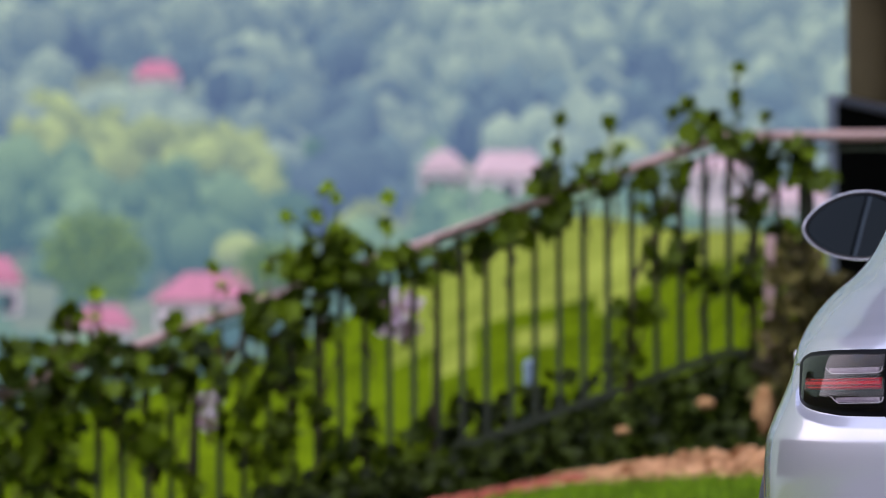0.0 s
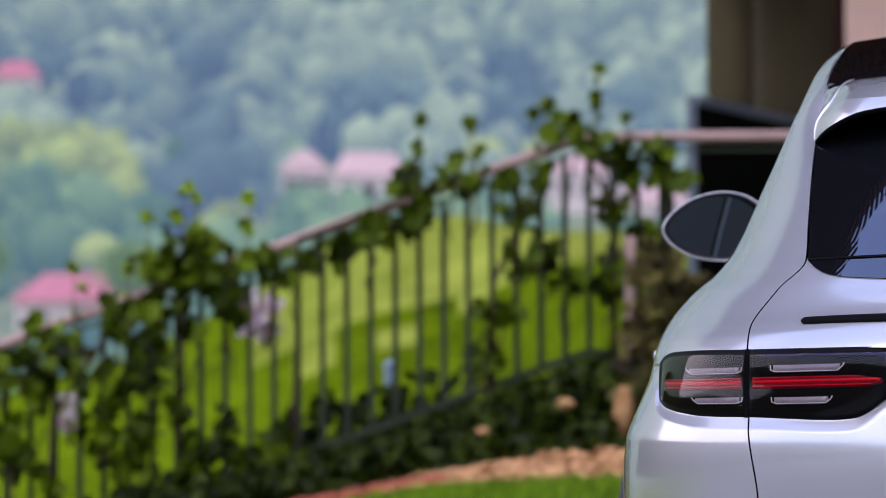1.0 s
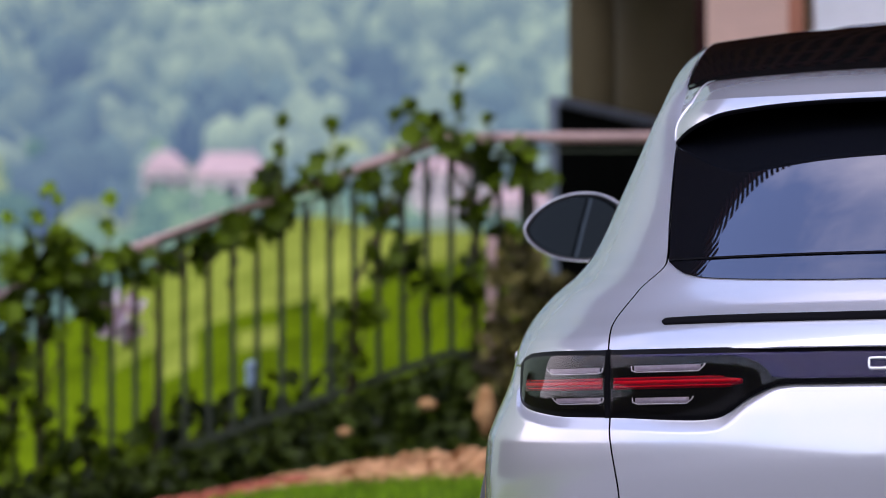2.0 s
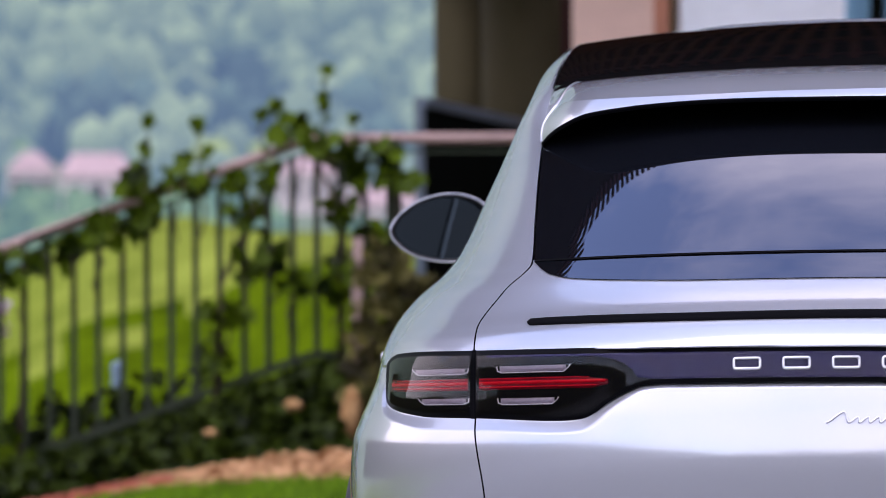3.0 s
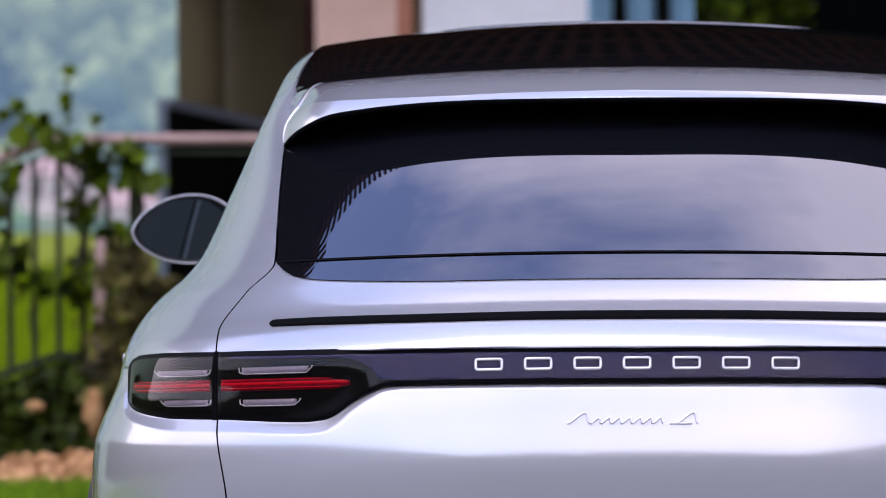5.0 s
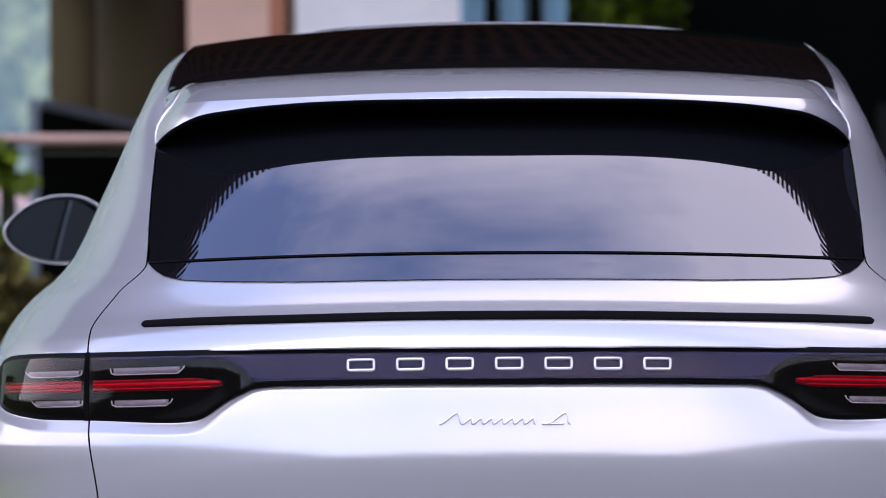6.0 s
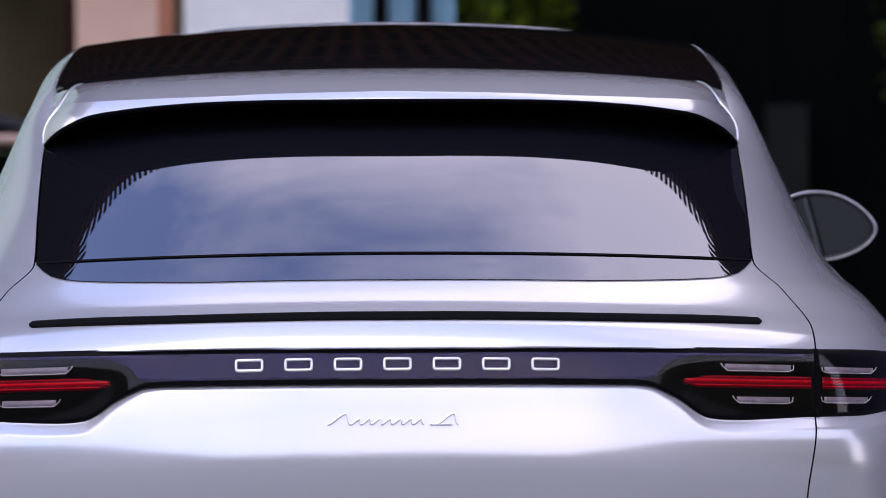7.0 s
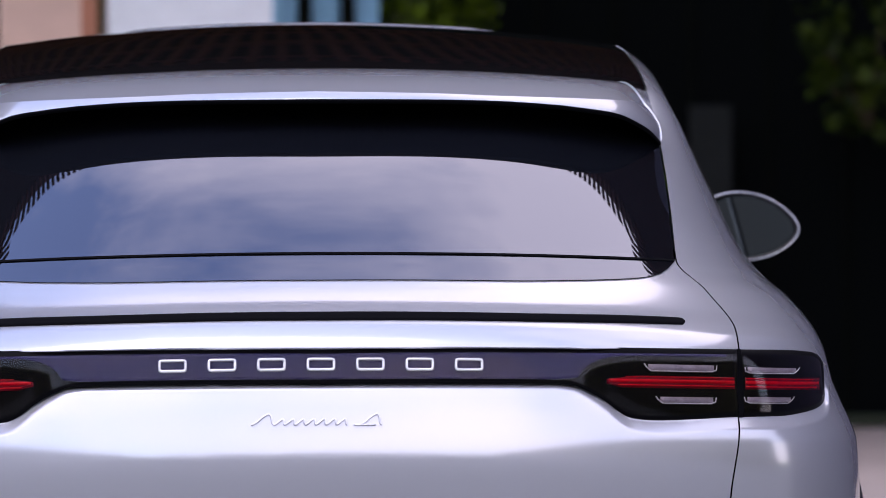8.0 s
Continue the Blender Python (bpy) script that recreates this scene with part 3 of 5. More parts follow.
            marks = ((0.513, 0.622, 0.9835, 0.9945), (0.532, 0.620, 0.9325, 0.9425)) if inner else ((0.681, 0.772, 0.9830, 0.9930), (0.679, 0.758, 0.9345, 0.9440))
            for ma, mb, ta, tb in marks:
                add("lamp_element", outer(ma, mb, ta + 0.0015, tb, on_lens(0.0012), 10, 2, 0.003), LAMP_GREY, host, "grey lamp element")
                if inner:
                    pts = [(ma - 0.007, tb + 0.001), (ma - 0.004, tb - 0.004), (ma + 0.004, ta)] + [(x, ta) for x in steps(ma + 0.01, mb - 0.004, 8)] + [(mb + 0.004, ta + 0.003), (mb + 0.005, tb)]
                else:
                    pts = [(ma - 0.005, tb), (ma - 0.004, ta + 0.003), (ma + 0.004, ta)] + [(x, ta) for x in steps(ma + 0.01, mb - 0.006, 8)] + [(mb + 0.003, tb - 0.004), (mb + 0.007, tb + 0.001)]
                bm = bmesh.new()
                tube(bm, [skin(sign * x, q, on_lens(0.0014)(x, q), True) for x, q in pts], 0.0010, sides=6)
                add("lamp_outline", bm, CLEAR, host, "pale lamp outline")
    # badges: plain pale shapes where lettering stands
    badge = new("badge")
    badge.parent = root
    for k in range(7):
        x = -0.2495 + k * 0.0765
        w, t0, t1, r = 0.0405, 0.9812, 0.9974, 0.0035
        ring = []
        for cx, ct, a0 in ((x + w - r, t1 - r, 0), (x + r, t1 - r, 90), (x + r, t0 + r, 180), (x + w - r, t0 + r, 270)):
            ring += [(cx + r * math.cos(radians(a0 + q)), ct + r * math.sin(radians(a0 + q))) for q in (0, 30, 60, 90)]
        ring += ring[:2]
        add("badge_bar", skin_line(ring, 0.0023, 0.0172, 8, True), BADGE, badge)
    script = new("model_badge")
    script.parent = root

    def flourish(x0, x1, humps, tall):
        """A slanting wavy line of even humps."""
        pts = []
        for u in steps(0, 1, humps * 14):
            rise = (0.5 - 0.5 * math.cos(2 * math.pi * humps * u)) * tall
            pts.append((x0 + (x1 - x0) * u + rise * 0.55, 0.8962 + rise))
        return pts
    for x0, x1, humps, tall in ((-0.108, -0.072, 1, 0.0165), (-0.072, 0.040, 7, 0.0085), (0.050, 0.060, 0, 0.0), (0.060, 0.094, 1, 0.0165)):
        add("badge_bar", skin_line(flourish(x0, x1, humps, tall) if humps else [(x, 0.8958) for x in steps(x0, x1 + 0.024, 5)], 0.0015, 0.003), BADGE, script)
    # mirrors
    for sign in (-1, 1):
        c = Vector((sign * 0.955, TAIL + 3.05, 1.234))

        def outline(a, k):
            ca, sa = math.cos(a), math.sin(a)
            if sa > 0:
                z = 0.0850 * sa * (0.97 - 0.14 * ca - 0.16 * max(0.0, ca) ** 3)
            else:
                z = 0.0715 * sa * (0.97 - 0.08 * ca - 0.10 * max(0.0, ca) ** 4)
            return 0.1195 * ca * k, z * k
        turns = [2 * math.pi * i / 48 for i in range(48)]
        rows = []
        for k, d in ((0.955, -0.002), (0.958, -0.012), (0.975, -0.016), (0.995, -0.012), (1.0, 0.0), (0.99, 0.025), (0.93, 0.055), (0.80, 0.085), (0.55, 0.105), (0.2, 0.112), (0.001, 0.113)):
            rows.append([c + Vector((sign * outline(a, k)[0], d, outline(a, k)[1])) for a in turns])
        house = add("side_mirror", grid(rows, True), PAINT)
        add("mirror_bezel", grid([[c + Vector((sign * outline(a, k)[0], d, outline(a, k)[1])) for a in turns] for k, d in ((0.957, -0.0125), (0.935, -0.013), (0.885, 0.002), (0.88, 0.04))], True), BLACK_PLASTIC, house)
        add("mirror_glass", grid([[c + Vector((sign * outline(a, k)[0], 0.012 - 0.20 * outline(a, k)[0] + 0.03 * outline(a, k)[1], outline(a, k)[1])) for a in turns] for k in (0.890, 0.5, 0.001)], True), MIRROR, house)
        bm = bmesh.new()
        tube(bm, [c + Vector((-sign * 0.05, 0.05, -0.06)), c + Vector((-sign * 0.13, 0.06, -0.085)), c + Vector((-sign * 0.24, 0.06, -0.10))], 0.03, 0.035, 10)
        add("mirror_arm", bm, BLACK_PLASTIC, house)
    # side windows, door lines, handles
    for sign in (-1, 1):
        for d0, d1, back_lean, front_lean in ((1.56, 1.80, 0.42, 0.14), (1.84, 2.38, 0.14, 0.0), (2.43, 3.02, 0.0, 0.50)):
            rows = []
            for t in steps(1.185, 1.545, 10):
                lean = (t - 1.185) / 0.36
                a, b = d0 + back_lean * lean, d1 + (back_lean * 0.35 * lean if d0 < 1.6 else front_lean * (lean if d1 < 2.5 else -lean))
                rows.append([Vector((sign * (half_width(t) + 0.004), TAIL + d, t - droop(t) * half_width(t) ** 2)) for d in steps(a, max(a + 0.01, b), 8)])
            add("side_window", grid(rows), ROOF_GLASS)
        for d in (1.90, 2.405, 3.20):
            bm = bmesh.new()
            tube(bm, [Vector((sign * (half_width(t) + 0.0005 + flare(d, t)), TAIL + d - (0.10 if d < 2 else 0.0) * (1.17 - t), t - droop(t) * half_width(t) ** 2)) for t in steps(0.40, 1.175, 16)], 0.002, sides=5)
            add("door_seam", bm, GAP)
        bm = bmesh.new()
        box(bm, (sign * 0.885 - 0.03, TAIL + 1.50, 0.25), (sign * 0.885 + 0.03, TAIL + 3.53, 0.36), 0.012)
        add("sill_trim", bm, BLACK_PLASTIC)
        for d in (1.98, 2.95):
            bm = bmesh.new()
            box(bm, (sign * 0.958 - 0.032, TAIL + d, 0.958), (sign * 0.958 + 0.032, TAIL + d + 0.22, 0.984), 0.009)
            add("door_handle", bm, PAINT)
        for d, z in WHEELS:
            w = add("wheel", wheel_hub(sign, d, z), ALLOY)
            bm = bmesh.new()
            prof = [(-0.13, 0.27), (-0.14, 0.33), (-0.135, 0.365), (-0.10, 0.385), (0.10, 0.385), (0.135, 0.365), (0.14, 0.33), (0.13, 0.27)]
            bm.free()
            bm = grid([[Vector((sign * 0.815 + px, TAIL + d + r * math.cos(a), z + r * math.sin(a))) for px, r in prof] for a in [2 * math.pi * i / 48 for i in range(49)]])
            add("tyre", bm, RUBBER, w)
            bm = bmesh.new()
            tube(bm, [Vector((sign * 0.922, TAIL + d + 0.42 * math.cos(a), z + 0.42 * math.sin(a))) for a in steps(-0.35, math.pi + 0.35, 30)], 0.018, sides=8)
            add("arch_trim", bm, BLACK_PLASTIC)
            bm = grid([[Vector((sign * px, TAIL + d + 0.43 * math.cos(a), z + 0.43 * math.sin(a))) for px in (0.60, 0.92)] for a in steps(-0.35, math.pi + 0.35, 24)])
            add("arch_liner", bm, GAP)
        # headlamps
        rows = []
        for t in steps(0.80, 0.92, 5):
            fc, fm, hw = front_line(t), front_side(t), half_width(t)
            rows.append([Vector((sign * x, TAIL + fc + (fm - fc) * (1 - (1 - min(1, x / hw) ** NOSE) ** (1 / NOSE)) + 0.006, t - droop(t) * x * x + 0.004)) for x in steps(0.50, 0.80, 12)])
        add("headlamp", grid(rows), CLEAR)
    rows = []
    for t in steps(0.34, 0.58, 6):
        fc, fm, hw = front_line(t), front_side(t), half_width(t)
        rows.append([Vector((x, TAIL + fc + (fm - fc) * (1 - (1 - min(1, abs(x) / hw) ** NOSE) ** (1 / NOSE)) + 0.006, t - droop(t) * x * x)) for x in steps(-0.62, 0.62, 30)])
    add("front_grille", grid(rows), BLACK_PLASTIC)
    bm = bmesh.new()
    box(bm, (-0.74, TAIL + 0.45, 0.20), (0.74, TAIL + 4.5, 0.30), 0.03)
    add("underbody", bm, GAP, None, "", False)
    bm = bmesh.new()
    box(bm, (-0.55, TAIL + 0.9, 0.55), (0.55, TAIL + 3.2, 1.0), 0.05)
    add("cabin", bm, CABIN, None, "", False)
    for x in (-0.58, 0.58):
        bm = bmesh.new()
        tube(bm, [(x, TAIL + 0.21, 0.32), (x, TAIL + 0.5, 0.32)], 0.05, sides=16)
        add("tailpipe", bm, CHROME)
    return root


def wheel_hub(sign, d, z):
    bm = bmesh.new()
    c = Vector((sign * 0.90, TAIL + d, z))
    tube(bm, [c + Vector((-sign * 0.05, 0, 0)), c + Vector((sign * 0.02, 0, 0))], 0.07, sides=20)
    for k in range(10):
        a = 2 * math.pi * k / 10
        r = Vector((0, math.cos(a), math.sin(a)))
        tube(bm, [c + 0.05 * r, c + 0.16 * r + Vector((sign * 0.012, 0, 0)), c + 0.27 * r], 0.018, 0.014, 6)
    tube(bm, [c + 0.268 * Vector((0, math.cos(a), math.sin(a))) for a in [2 * math.pi * i / 40 for i in range(41)]], 0.012, sides=6, cap=False)
    return bm


# ---- ground ----
LEFT = radians(9.896)
F_AWAY = Vector((-math.sin(LEFT), math.cos(LEFT), 0))      # the way to the fence
F_SIDE = Vector((math.cos(LEFT), math.sin(LEFT), 0))       # along the fence



def yard(u, v, z=0.0):
    """A place v metres out towards the fence and u metres along it."""
    p = Vector((EYE[0], EYE[1], 0)) + F_AWAY * v + F_SIDE * u
    return Vector((p.x, p.y, z))


FENCE_V = 21.5


def fence_top(u):
    return 1.80 if u > 1.28 else 1.80 - 0.352 * (1.28 - u)


def fence_low(u):
    return fence_top(u) - 0.98


def kerb_v(u):
    return 19.9 - 0.5 * sstep(1.5, -2.5, u)


kerb_curve = curve([(-3.0, -0.45), (-1.2, -0.02), (0.04, 0.235), (0.65, 0.325), (1.40, 0.35), (3.0, 0.36)])


def kerb_z(u):
    return kerb_curve(u)


def ground_z(x, y):
    rel = Vector((x - EYE[0], y, 0))
    u, v = rel.dot(F_SIDE), rel.dot(F_AWAY)
    r = math.hypot(u, v)
    left = sstep(4.5, 2.2, u)
    lawn = kerb_z(u) - 0.055 - 0.02 * (19.5 - v)
    z = 0.0 + left * sstep(9.0, 17.5, v) * (lawn if v < 20.5 else kerb_z(u) - 0.05)
    z += left * sstep(20.0, 21.2, v) * (fence_low(u) - 0.15 - kerb_z(u)) if v > 20 else 0.0
    far = left * sstep(21.8, 40, v)
    z = z * (1 - far) - 4.0 * far
    # the meadow's hump, the valley and the wooded hills
    ang = math.degrees(math.atan2(u, v))
    hump = 6.6 * sstep(50, 95, v) * sstep(175, 100, v) * (0.40 + 0.10 * sstep(-4.2, -3.0, ang) + 0.50 * sstep(-3.2, 1.6, ang)) * sstep(-16, -6, ang) * sstep(9, 5.5, ang)
    if r > 40:
        z = z + hump * (0.35 + 0.65 * left)
        wide = sstep(22, 12, ang) if ang > 0 else sstep(-135, -110, ang)
        z -= 6 * sstep(100, 200, r) * wide
        side = sstep(-40, -20, ang)
        z += wide * (0.035 + 0.07 * side) * max(0.0, r - 270) * sstep(250, 420, r) * sstep(2600, 1500, r)
        z += wide * (0.02 + 0.90 * side) * max(0.0, r - 700) * sstep(700, 1000, r) * sstep(2600, 1500, r)
        z += wide * 5 * sstep(260, 500, r) * noise.noise(Vector((x / 140, y / 140, 3)))
    return z


def ground():
    rows = []
    radii = [0.4, 2, 4, 6, 8, 10, 12, 14, 15, 16, 17, 18] + steps(18.5, 24, 16) + steps(25, 60, 18) + steps(62, 104, 28) + steps(109, 200, 17) + steps(215, 1500, 40) + [1800, 2400, 3400]
    turns = steps(-180, -30, 25) + steps(-28.5, -1.5, 54) + steps(-1.0, 12, 26) + steps(14, 180, 27)
    for r in radii:
        rows.append([Vector((EYE[0] + r * math.sin(radians(a)), r * math.cos(radians(a)), ground_z(EYE[0] + r * math.sin(radians(a)), r * math.cos(radians(a))))) for a in turns[:-1]])
    bm = grid(rows, True)
    bm.faces.new([v for v in list(bm.verts)[:len(turns) - 1]])
    rng = random.Random(17)
    for f in bm.faces:
        c = f.calc_center_median()
        r, az = math.hypot(c.x - EYE[0], c.y), math.degrees(math.atan2(c.x - EYE[0], c.y))
        if r < 12 or (r < 21 and az > -1.5) or (abs(az) > 60 and r < 40):
            f.material_index = 4
        elif az > -1.5 and az < 60 and r < 60:
            f.material_index = 0
        else:
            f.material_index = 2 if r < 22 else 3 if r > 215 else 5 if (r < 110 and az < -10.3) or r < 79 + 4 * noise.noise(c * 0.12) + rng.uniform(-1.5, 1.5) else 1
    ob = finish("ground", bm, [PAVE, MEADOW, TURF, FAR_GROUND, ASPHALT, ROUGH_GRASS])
    tagged(ob, "paved forecourt, lawn and falling meadow to the wooded hills", "ground", kind="structure")


def bar_between(bm, a, b, w, h):
    """A square-edged bar from a to b."""
    a, b = Vector(a), Vector(b)
    way = (b - a).normalized()
    side = way.cross(Vector((0, 0, 1)))
    side = side.normalized() if side.length > 0.01 else F_SIDE.copy()
    up = side.cross(way)
    ends = []
    for p in (a, b):
        ends.append([bm.verts.new(p + side * sx * w / 2 + up * sz * h / 2) for sx, sz in ((-1, -1), (1, -1), (1, 1), (-1, 1))])
    for k in range(4):
        bm.faces.new((ends[0][k], ends[0][(k + 1) % 4], ends[1][(k + 1) % 4], ends[1][k]))
    bm.faces.new(ends[0][::-1])
    bm.faces.new(ends[1])


def fence():
    root = new("fence")
    root.location = yard(0, FENCE_V, 0.2)
    tagged(root, "dark iron baluster fence with a brown handrail, overgrown by vines", "fence")
    back = Matrix.Translation(-root.location)

    def add(name, bm, mat, label="", smooth=False):
        bmesh.ops.transform(bm, matrix=back, verts=bm.verts)
        return part(name, bm, mat, root, label, smooth)
    bm = bmesh.new()
    tube(bm, [yard(u, FENCE_V, fence_top(u)) for u in (-3.2, -2.0, -1.0, 0.0, 0.9, 1.22)] + [yard(1.34, FENCE_V, 1.80), yard(2.0, FENCE_V, 1.80), yard(3.3, FENCE_V, 1.80)], 0.026, sides=10)
    add("handrail", bm, RAIL, "pinkish-brown handrail", True)
    bm = bmesh.new()
    for a, b in ((-3.2, 1.28), (1.28, 3.2)):
        bar_between(bm, yard(a, FENCE_V, fence_low(a)), yard(b, FENCE_V, fence_low(b)), 0.03, 0.036)
    add("bottom_rail", bm, IRON)
    bm = bmesh.new()
    for a, b in ((-3.2, 1.28), (1.28, 3.2)):
        bar_between(bm, yard(a, FENCE_V, fence_top(a) - 0.06), yard(b, FENCE_V, fence_top(b) - 0.06), 0.025, 0.012)
    add("top_rail", bm, IRON)
    u = -3.1
    while u < 1.72:
        bm = bmesh.new()
        bar_between(bm, yard(u, FENCE_V, fence_low(u)), yard(u, FENCE_V, fence_top(u) - 0.05), 0.028, 0.028)
        add("baluster", bm, IRON)
        u += 0.110
    for u in (-2.6, 1.66):
        bm = bmesh.new()
        bar_between(bm, yard(u, FENCE_V, fence_low(u) - 0.35), yard(u, FENCE_V, fence_top(u)), 0.05, 0.05)
        add("post", bm, IRON)


def leaf(bm, c, size, rng):
    """A lobed vine leaf, folded along its rib."""
    n = Vector((rng.uniform(-1, 1), rng.uniform(-1.2, 0.4), rng.uniform(-0.3, 1.0))).normalized()
    side = n.cross(Vector((rng.uniform(-1, 1), rng.uniform(-1, 1), rng.uniform(-1, 1)))).normalized()
    up = side.cross(n)
    fold = rng.uniform(0.1, 0.35)
    ang = ((0, 0.55), (0.55, 0.36), (0.85, 0.55), (1.4, 0.36), (1.9, 0.48), (2.6, 0.36))
    mid = [bm.verts.new(c + up * size * 0.55), bm.verts.new(c - up * size * 0.3)]
    for s in (-1, 1):
        ring = [mid[0]]
        for a, r in ang[1:]:
            ring.append(bm.verts.new(c + size * r * (math.cos(a) * up + s * math.sin(a) * side) + n * size * fold * math.sin(a)))
        ring.append(mid[1])
        bm.faces.new(ring if s > 0 else ring[::-1])


def from_view(px, py, v):
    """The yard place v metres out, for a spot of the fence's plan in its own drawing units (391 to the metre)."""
    k = v / FENCE_V
    return yard((px - 784) / 391 * k, v, EYE[2] - (py - 517) / 391 * k)


SHOOTS = ((995, 340, 212), (1310, 240, 118), (1305, 240, 180), (1082, 310, 215), (990, 330, 265), (1195, 260, 205), (1215, 250, 185), (1240, 250, 212), (1360, 260, 215), (580, 450, 335), (594, 450, 355), (560, 460, 380), (595, 460, 406),
          (682, 480, 397), (515, 470, 380), (690, 480, 350), (1060, 320, 275), (1100, 320, 272), (380, 600, 470), (170, 620, 520), (395, 620, 505), (638, 500, 430), (475, 540, 478))


def vine(label, clumps, k):
    """One vine from clumps: along, down and radius in the fence's drawing units."""
    rng = random.Random(40 + k)
    root = new("climbing_vine")
    base = from_view(clumps[0][0], clumps[0][1], FENCE_V)
    root.location = base
    tagged(root, label, "vine", "vines on the fence")
    back = Matrix.Translation(-base)
    bm = bmesh.new()
    for x, y, r in clumps:
        n = int(3 + (r / 391) ** 2 * (1150 if k < 2 else 1450 if k == 2 else 1350))
        for _ in range(n):
            a, q = rng.uniform(0, 6.283), r * math.sqrt(rng.random())
            leaf(bm, from_view(x + q * math.cos(a), y + q * math.sin(a), FENCE_V + rng.uniform(-0.22, 0.10)), rng.uniform(0.08, 0.14), rng)
    bmesh.ops.transform(bm, matrix=back, verts=bm.verts)
    ob = finish("leaves", bm, VINE, root)
    ob["kind"] = "stuff"
    bm = bmesh.new()
    for x, y, r in clumps:
        pts = [from_view(x + rng.uniform(-6, 6), y, FENCE_V - 0.05)]
        for s in (0.4, 0.7, 1.0):
            pts.append(from_view(x + rng.uniform(-12, 12), y + 110 * s, FENCE_V - 0.05 + rng.uniform(-0.04, 0.02)))
        tube(bm, pts, 0.008, 0.004, 6)
    x, y, r = max(clumps, key=lambda c: c[1])
    foot = 517 - (fence_low((x - 784) / 391) - 0.10 - EYE[2]) * 391
    x2, y2, _ = min(clumps, key=lambda c: c[1])
    tube(bm, [from_view(x, max(foot, y), FENCE_V - 0.08), from_view(x + 12, (y + y2) / 2 + 30, FENCE_V - 0.05), from_view(x2, y2, FENCE_V - 0.04)], 0.016, 0.007, 7)
    bmesh.ops.transform(bm, matrix=back, verts=bm.verts)
    finish("stem", bm, STEM, root)


def shoots():
    rng = random.Random(9)
    for x, y0, y1 in SHOOTS:
        root = new("vine_shoot")
        base = from_view(x, y0, FENCE_V - 0.05)
        root.location = base
        tagged(root, "thin upright vine shoot with a few young leaves", "vine shoot", "vine shoots above the handrail")
        back = Matrix.Translation(-base)
        bm = bmesh.new()
        tube(bm, [base, from_view(x + rng.uniform(-5, 5), (y0 + y1) / 2, FENCE_V - 0.05), from_view(x, y1, FENCE_V - 0.05)], 0.005, 0.002, 5)
        bmesh.ops.transform(bm, matrix=back, verts=bm.verts)
        finish("stem", bm, STEM, root)
        bm = bmesh.new()
        for k in range(3):
            leaf(bm, from_view(x + rng.uniform(-5, 5), y1 + rng.uniform(-6, 6), FENCE_V - 0.05), rng.uniform(0.065, 0.10), rng)
        for k in range(3):
            leaf(bm, from_view(x + rng.uniform(-8, 8), y1 + (y0 - y1) * rng.random(), FENCE_V - 0.05), rng.uniform(0.03, 0.055), rng)
        bmesh.ops.transform(bm, matrix=back, verts=bm.verts)
        finish("leaves", bm, SHOOT if x < 720 else VINE, root)


def bank():
    """Ground cover between the edging and the fence."""
    rng = random.Random(5)
    bm = bmesh.new()
    for _ in range(7000):
        u = rng.uniform(-1.2, 2.6)
        w = rng.random()
        v = kerb_v(u) + 0.25 + (FENCE_V + 0.1 - kerb_v(u) - 0.25) * w
        p = yard(u, v)
        z = max(ground_z(p.x, p.y), kerb_z(u)) + rng.random() ** 2 * (0.10 + 0.12 * w)
        if w > 0.55:
            z = min(z, fence_low(u) - 0.06)
        leaf(bm, Vector((p.x, p.y, z)), rng.uniform(0.06, 0.11), rng)
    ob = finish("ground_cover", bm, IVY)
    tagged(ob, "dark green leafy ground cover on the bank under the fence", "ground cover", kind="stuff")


def edging():
    us = steps(-3.0, 2.4, 48)
    rng = random.Random(3)
    root = new("stone_edging")
    root.location = yard(0, kerb_v(0), kerb_z(0) - 0.1)
    tagged(root, "curved edging of red and sandy stones beside the lawn", "edging", kind="structure")
    back = Matrix.Translation(-root.location)
    for a, b in zip(us, us[1:]):
        bm = bmesh.new()
        h = rng.uniform(0.0, 0.007)
        red = a < 0.55
        deep = 0.12 if red else 0.22
        rise = 0.12 + 0.30 * sstep(0.5, 1.2, a)
        if not red:
            h -= 0.02
        c = [yard(a + 0.001, kerb_v(a), kerb_z(a) + h), yard(b - 0.001, kerb_v(b), kerb_z(b) + h), yard(b - 0.004, kerb_v(b) + deep, kerb_z(b) + h + deep * rise), yard(a + 0.004, kerb_v(a) + deep, kerb_z(a) + h + deep * rise)]
        top = [bm.verts.new(p) for p in c]
        low = [bm.verts.new(p - Vector((0, 0, 0.14))) for p in c]
        bm.faces.new(top)
        for k in range(4):
            bm.faces.new((top[k], low[k], low[(k + 1) % 4], top[(k + 1) % 4]))
        bmesh.ops.bevel(bm, geom=[e for e in bm.edges if e.verts[0] in top and e.verts[1] in top], offset=0.006, segments=2, affect="EDGES")
        bmesh.ops.transform(bm, matrix=back, verts=bm.verts)
        finish("stone", bm, KERB if red else SAND, root)


